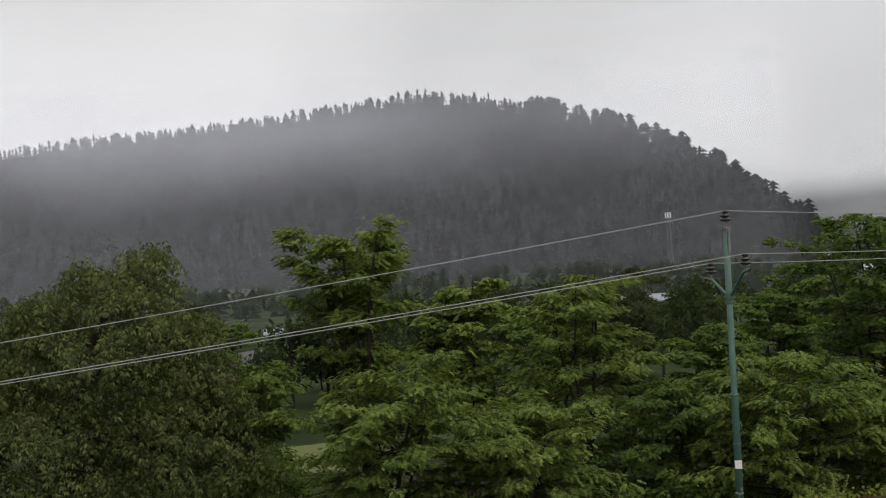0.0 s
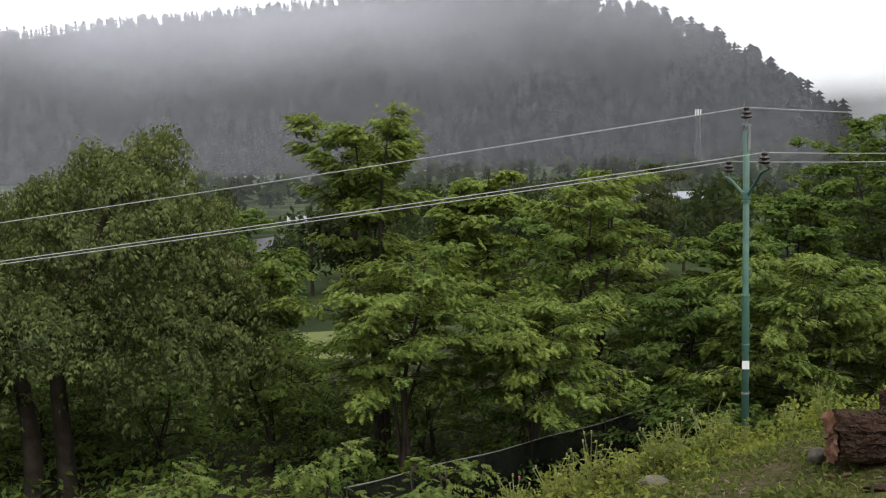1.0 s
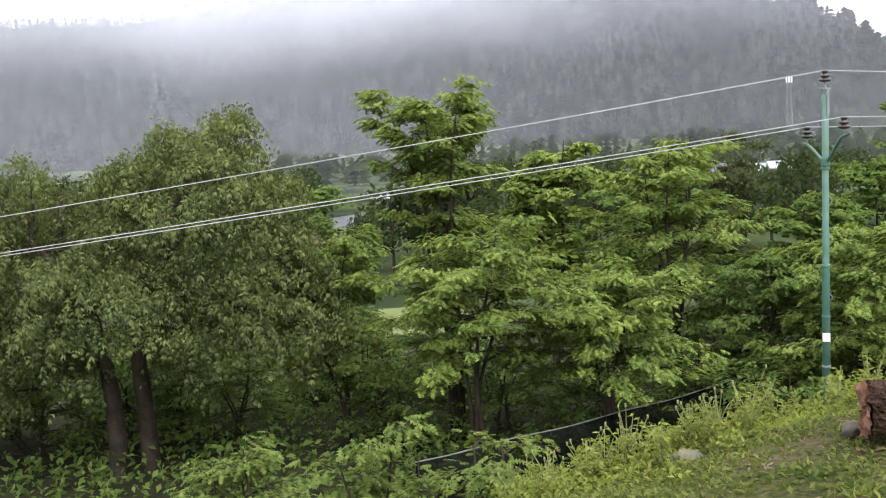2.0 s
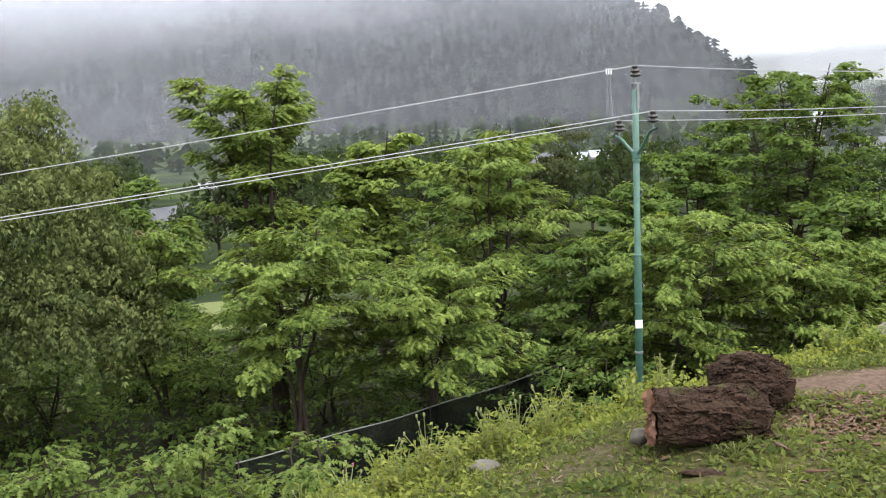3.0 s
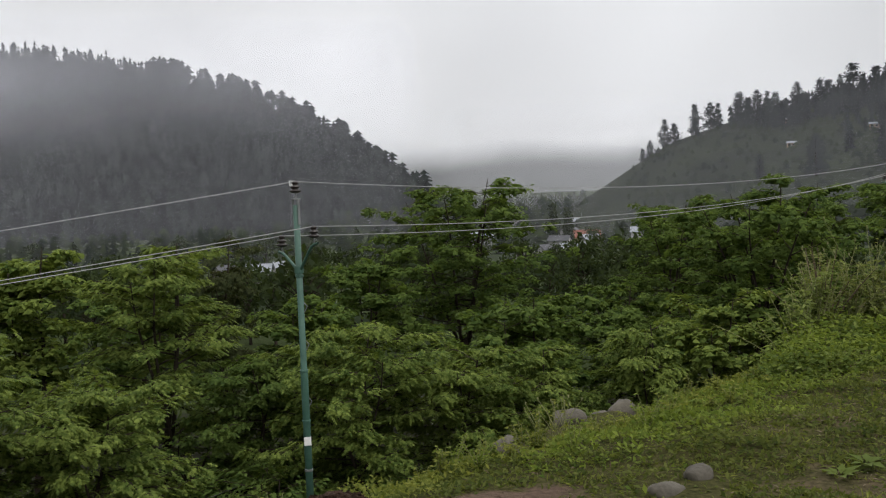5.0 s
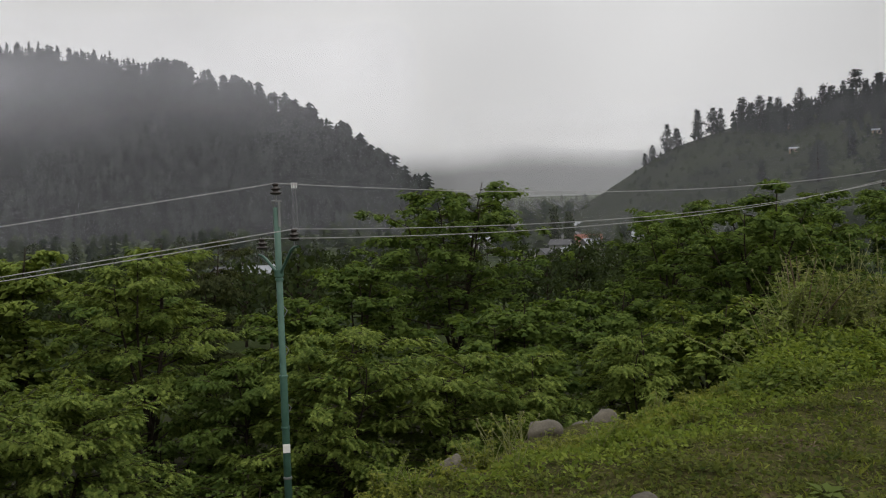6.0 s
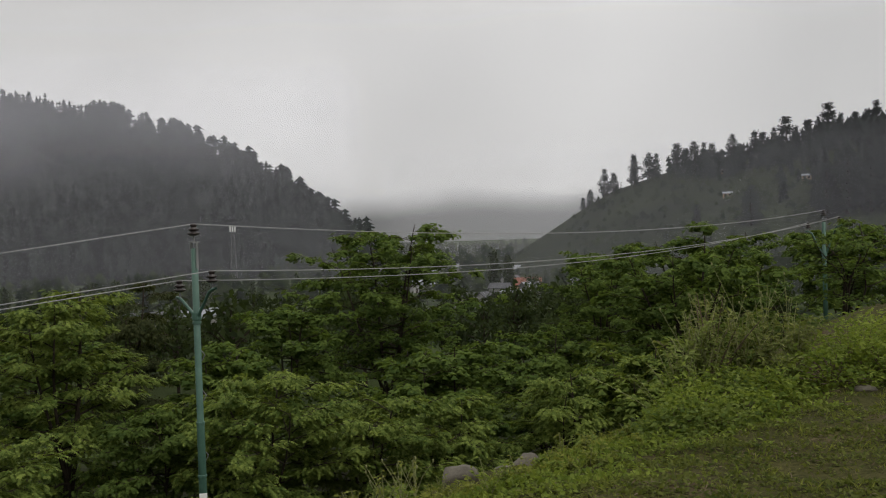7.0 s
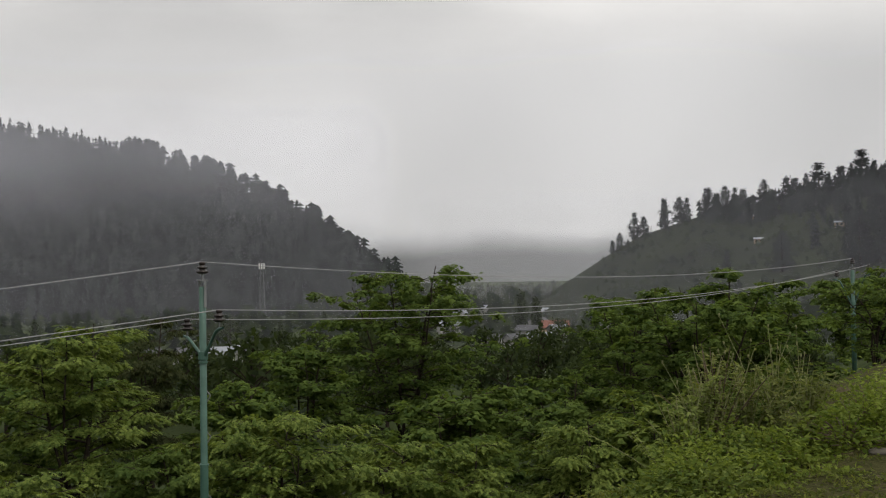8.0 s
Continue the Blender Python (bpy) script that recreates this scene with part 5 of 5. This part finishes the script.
cover("bank_scrub", "rough green scrub on the steep bank", 9000, (-16, 24), (6, 36), lambda x, y, r: (slope_of(x, y) > 4.6) & ((y > 26) | (x < -5) | (x > 5)) & ~off_shoulder(x, y), LEAFLET, (0.1, 0.3), LOCUST_SHADED, 34, 4, 0.7, 0.7)


cover("shade_weeds", "straggling weeds in the shade before the net", 1300, (-6, 4), (12, 25), lambda x, y, r: slope_of(x, y) > 6.2, LEAFLET, (0.09, 0.2), LOCUST_SHADED, 37, 5, 0.6, 0.75)


def weed_plant(x, y, h, seed, mat=WEED, stalks=7, leaf=0.06, spread_out=0.35, name="weed", label="leafy yellow-green weed on the edge of the bank", group="weeds along the bank", stem=STEM, dense=14, hang=0.1, upright=1.0, category="plant", thick=0.012, way=None):
    rng = np.random.default_rng(seed)
    z = float(ground_height(x, y))
    t = thing(name, label, category, (x, y, z - 0.02), 0, group)
    lines, P, W = [], [], []
    for k in range(stalks):
        a, out = rng.uniform(0, 6.28) if way is None else rng.normal(way, 0.3), rng.uniform(0.1, 1) * spread_out * h
        hh = h * rng.uniform(0.6, 1.0)
        u = np.linspace(0, 1, 5)
        pts = np.stack([math.cos(a) * out * u ** 1.3, math.sin(a) * out * u ** 1.3, hh * u ** (1 / upright)], -1)
        lines.append((pts, thick * h * (1.15 - u) + 0.0012))
        for j in range(dense):
            v = rng.uniform(0.15, 1.0)
            P.append([np.interp(v, u, pts[:, i]) for i in range(3)])
            b = rng.uniform(0, 6.28)
            W.append((math.cos(b), math.sin(b), rng.normal(0.35, 0.3) - hang))
    V, F = tubes(lines, 4)
    tagged(part("stem", mesh_from("stem", V, F, stem), stem, t), kind="stuff")
    P = np.array(P)
    V, F = spread(BLADE, P, np.array(W), leaf * rng.uniform(0.6, 1.3, len(P)), rng, 0.5)
    part("foliage", mesh_from("foliage", V, F, mat), mat, t)
    return t


def thistle(x, y, h, seed, bloom=False, head=1.0):
    t = weed_plant(x, y, h, seed, WEED, 3, 0.04, 0.4, "thistle", "tall thin thistle with branching stems and round buds", "thistles on the bank", dense=22, thick=0.006)
    rng = np.random.default_rng(seed + 1)
    for k in range(5):
        a, s = rng.uniform(0, 6.28), rng.uniform(0.45, 0.8)
        p0 = np.array([0.05 * math.cos(a), 0.05 * math.sin(a), h * s])
        p1 = p0 + (0.16 * math.cos(a) * h, 0.16 * math.sin(a) * h, h * rng.uniform(0.2, 0.34))
        V, F = tubes([([(0, 0, h * s - 0.12), p0, p1], [0.0035, 0.003, 0.002])], 4)
        part("side_stem", mesh_from("side_stem", V, F, STEM), STEM, t)
        bm = lathe(bmesh.new(), [(r * head, z * head) for r, z in ((0.002, -0.008), (0.005, -0.003), (0.006, 0.003), (0.004, 0.009), (0.006, 0.013))], 8, p1)
        part("bud", bm, RED_FLOWER if bloom and k < 1 else STEM, t, "dull red bud" if bloom and k < 1 else "", True)


for n, (x, y, h) in enumerate([(-0.15, 6.1, 0.42), (0.1, 6.15, 0.5), (-0.38, 6.1, 0.4), (-0.55, 5.9, 0.36), (0.65, 6.3, 0.42), (0.85, 6.4, 0.46), (0.5, 6.3, 0.36), (3.8, 8.0, 0.45), (3.95, 8.15, 0.5), (3.65, 7.9, 0.4)]):
    thistle(x, y, h, 300 + n, n == 2, 1.15)
rng = np.random.default_rng(55)
for n in range(60):
    s = rng.uniform(0, 1)
    x, y = -1.0 + 7.5 * s + rng.normal(0, 0.2), 6.0 + 4.0 * s + rng.normal(0, 0.35)
    if 0.4 < bare_soil(x, y) < 1.5:
        continue
    weed_plant(x, y, rng.uniform(0.14, 0.3), 400 + n, leaf=0.045)


for n in range(46):
    x = -0.6 + 2.2 * rng.uniform()
    y = (3.45 + 0.39 * x) / 0.61 + rng.normal(0, 0.22)
    weed_plant(x, y, rng.uniform(0.18, 0.36), 600 + n, leaf=0.036, stalks=8, dense=18, thick=0.006)


for n in range(70):
    x = 2.6 + 4.0 * rng.uniform()
    y = (3.7 + 0.39 * x - rng.uniform(-0.2, 1.15)) / 0.61
    if bare_soil(x, y) > 2:
        weed_plant(x, y, rng.uniform(0.14, 0.3) * (1 if x < 4.5 else 0.55), 700 + n, (WEED, LUSH, WEED)[n % 3], leaf=0.036, stalks=9, dense=18, thick=0.006, spread_out=0.5, name="herb", label="bushy yellow-green herb behind the lip of the bank", group="herbs along the bank")


for n, (x, y) in enumerate([(1.5, 4.58), (1.56, 4.55), (1.62, 4.6), (1.86, 4.72)]):
    weed_plant(x, y, 0.08, 760 + n, TURF, 7, 0.032, 0.7, "grass_tuft", "small tuft of fresh grass at the foot of the log", "tufts by the log", STEM, 5)


# shrubs on the rising bank
def bush(x, y, h, wide, seed, mat, label, stem=STEM, stalks=26, leaf=0.07, dense=26, name="bush"):
    return weed_plant(x, y, h, seed, mat, stalks, leaf, wide, name, label, "shrubs on the bank", stem, dense, 0.1, 1.3, "shrub")


def dome_bush(x, y, h, reach, seed, mat, label, leaf=0.05, clumps=42, per=46):
    """A rounded bush: forked stems that carry clumps of leaves over an uneven dome."""
    rng = np.random.default_rng(seed)
    t = thing("bush", label, "shrub", (x, y, float(ground_height(x, y)) - 0.03), 0, "shrubs on the bank")
    lines, P, W = [], [], []
    for k in range(clumps):
        a, v = k * 2.4, rng.uniform(0.05, 1.0)
        r = reach * math.sqrt(1 - v ** 1.6) * rng.uniform(0.6, 1.35)
        c = np.array([math.cos(a) * r, math.sin(a) * r, h * (0.12 + 0.88 * v) * rng.uniform(0.75, 1.2)])
        lines.append(([(0, 0, 0), c * (0.45, 0.45, 0.6), c], [0.012, 0.007, 0.002]))
        P.append(c + rng.normal(0, 1, (per, 3)) * (0.085, 0.085, 0.06))
        W.append(rng.normal(0, 1, (per, 3)) * (1, 1, 0.45) + (math.cos(a) * 0.6, math.sin(a) * 0.6, 0.1))
    V, F = tubes(lines, 4)
    tagged(part("stem", mesh_from("stem", V, F, TWIG), TWIG, t), kind="stuff")
    P, W = np.concatenate(P), np.concatenate(W)
    V, F = spread(LEAFLET, P, W, leaf * rng.uniform(0.6, 1.35, len(P)), rng, 0.5)
    part("foliage", mesh_from("foliage", V, F, mat), mat, t)
    return t


for n, (x, y, h) in enumerate([(6.9, 9.5, 1.0), (7.05, 9.45, 1.1), (7.45, 9.85, 1.25), (7.6, 9.7, 1.15), (7.95, 9.8, 1.05), (8.3, 9.9, 1.0)]):
    thistle(x, y, h, 340 + n, False, 1.5)
LEAFY, WAND, DRY, BRIGHT = "low leafy green bush on the bank", "pale green shrub with upright wand-like stems", "half-dry brownish shrub with thin bare twigs", "bright green rounded bush on the bank"
for n, (x, y, h, r) in enumerate([(5.75, 8.25, 0.14, 0.2), (6.05, 8.5, 0.26, 0.25), (6.35, 8.75, 0.36, 0.3), (6.7, 8.95, 0.42, 0.3), (6.45, 9.15, 0.44, 0.28), (6.95, 9.25, 0.38, 0.3), (6.2, 8.25, 0.16, 0.22), (6.6, 8.5, 0.24, 0.26), (7.15, 9.0, 0.3, 0.26)]):
    dome_bush(x + 0.22, y - 0.12, h * 0.9, r, 501 + n, LUSH if n % 3 else SHRUB, LEAFY, leaf=0.055, clumps=38, per=26)
bush(6.95, 9.3, 1.08, 0.3, 521, PALE, WAND, stalks=13, leaf=0.065, dense=56)
bush(7.15, 9.5, 1.0, 0.35, 524, PALE, WAND, stalks=9, leaf=0.065, dense=50)
bush(6.7, 9.2, 0.9, 0.35, 522, PALE, WAND, stalks=9, leaf=0.065, dense=50)
weed_plant(6.45, 9.0, 0.7, 523, PALE, 4, 0.055, 1.0, "bush", "pale shrub with leaning wand-like stems", "shrubs on the bank", STEM, 44, 0.1, 1.2, "shrub", 0.005, 2.75)
for n, (x, y, h) in enumerate([(7.25, 9.6, 1.12), (7.5, 9.5, 0.95), (7.85, 9.6, 0.8), (7.4, 9.95, 1.1), (8.1, 9.5, 0.7), (8.35, 9.8, 0.7), (7.7, 9.2, 0.5)]):
    bush(x, y, h, 0.5, 531 + n, RUST, DRY, STEM if n % 3 else TWIG, 13, 0.06, 52)
for n, (x, y, h) in enumerate([(8.2, 9.1, 0.36), (8.5, 9.25, 0.46), (8.85, 9.45, 0.55), (8.6, 8.9, 0.32), (9.2, 9.75, 0.58), (9.1, 9.15, 0.42), (9.6, 10.0, 0.62), (9.6, 9.5, 0.5)]):
    dome_bush(x, y, h, 0.38, 541 + n, LUSH, BRIGHT, leaf=0.055, clumps=42, per=26)


def burdock(x, y, seed):
    t = thing("burdock", "broad-leaved pale green burdock rosette on the turf", "plant", (x, y, float(ground_height(x, y))))
    rng = np.random.default_rng(seed)
    for k in range(9):
        a = k * 2.4
        V, F = spread(blade(0.24, 0.25), [(0.02 * math.cos(a), 0.02 * math.sin(a), 0.02)], [(math.cos(a), math.sin(a), rng.uniform(0.3, 0.8))], [rng.uniform(0.07, 0.12)], rng, 0.15)
        part("leaf", mesh_from("leaf", V, F, SHRUB), SHRUB, t)


burdock(4.4, 5.25, 5)
burdock(4.62, 5.34, 6)
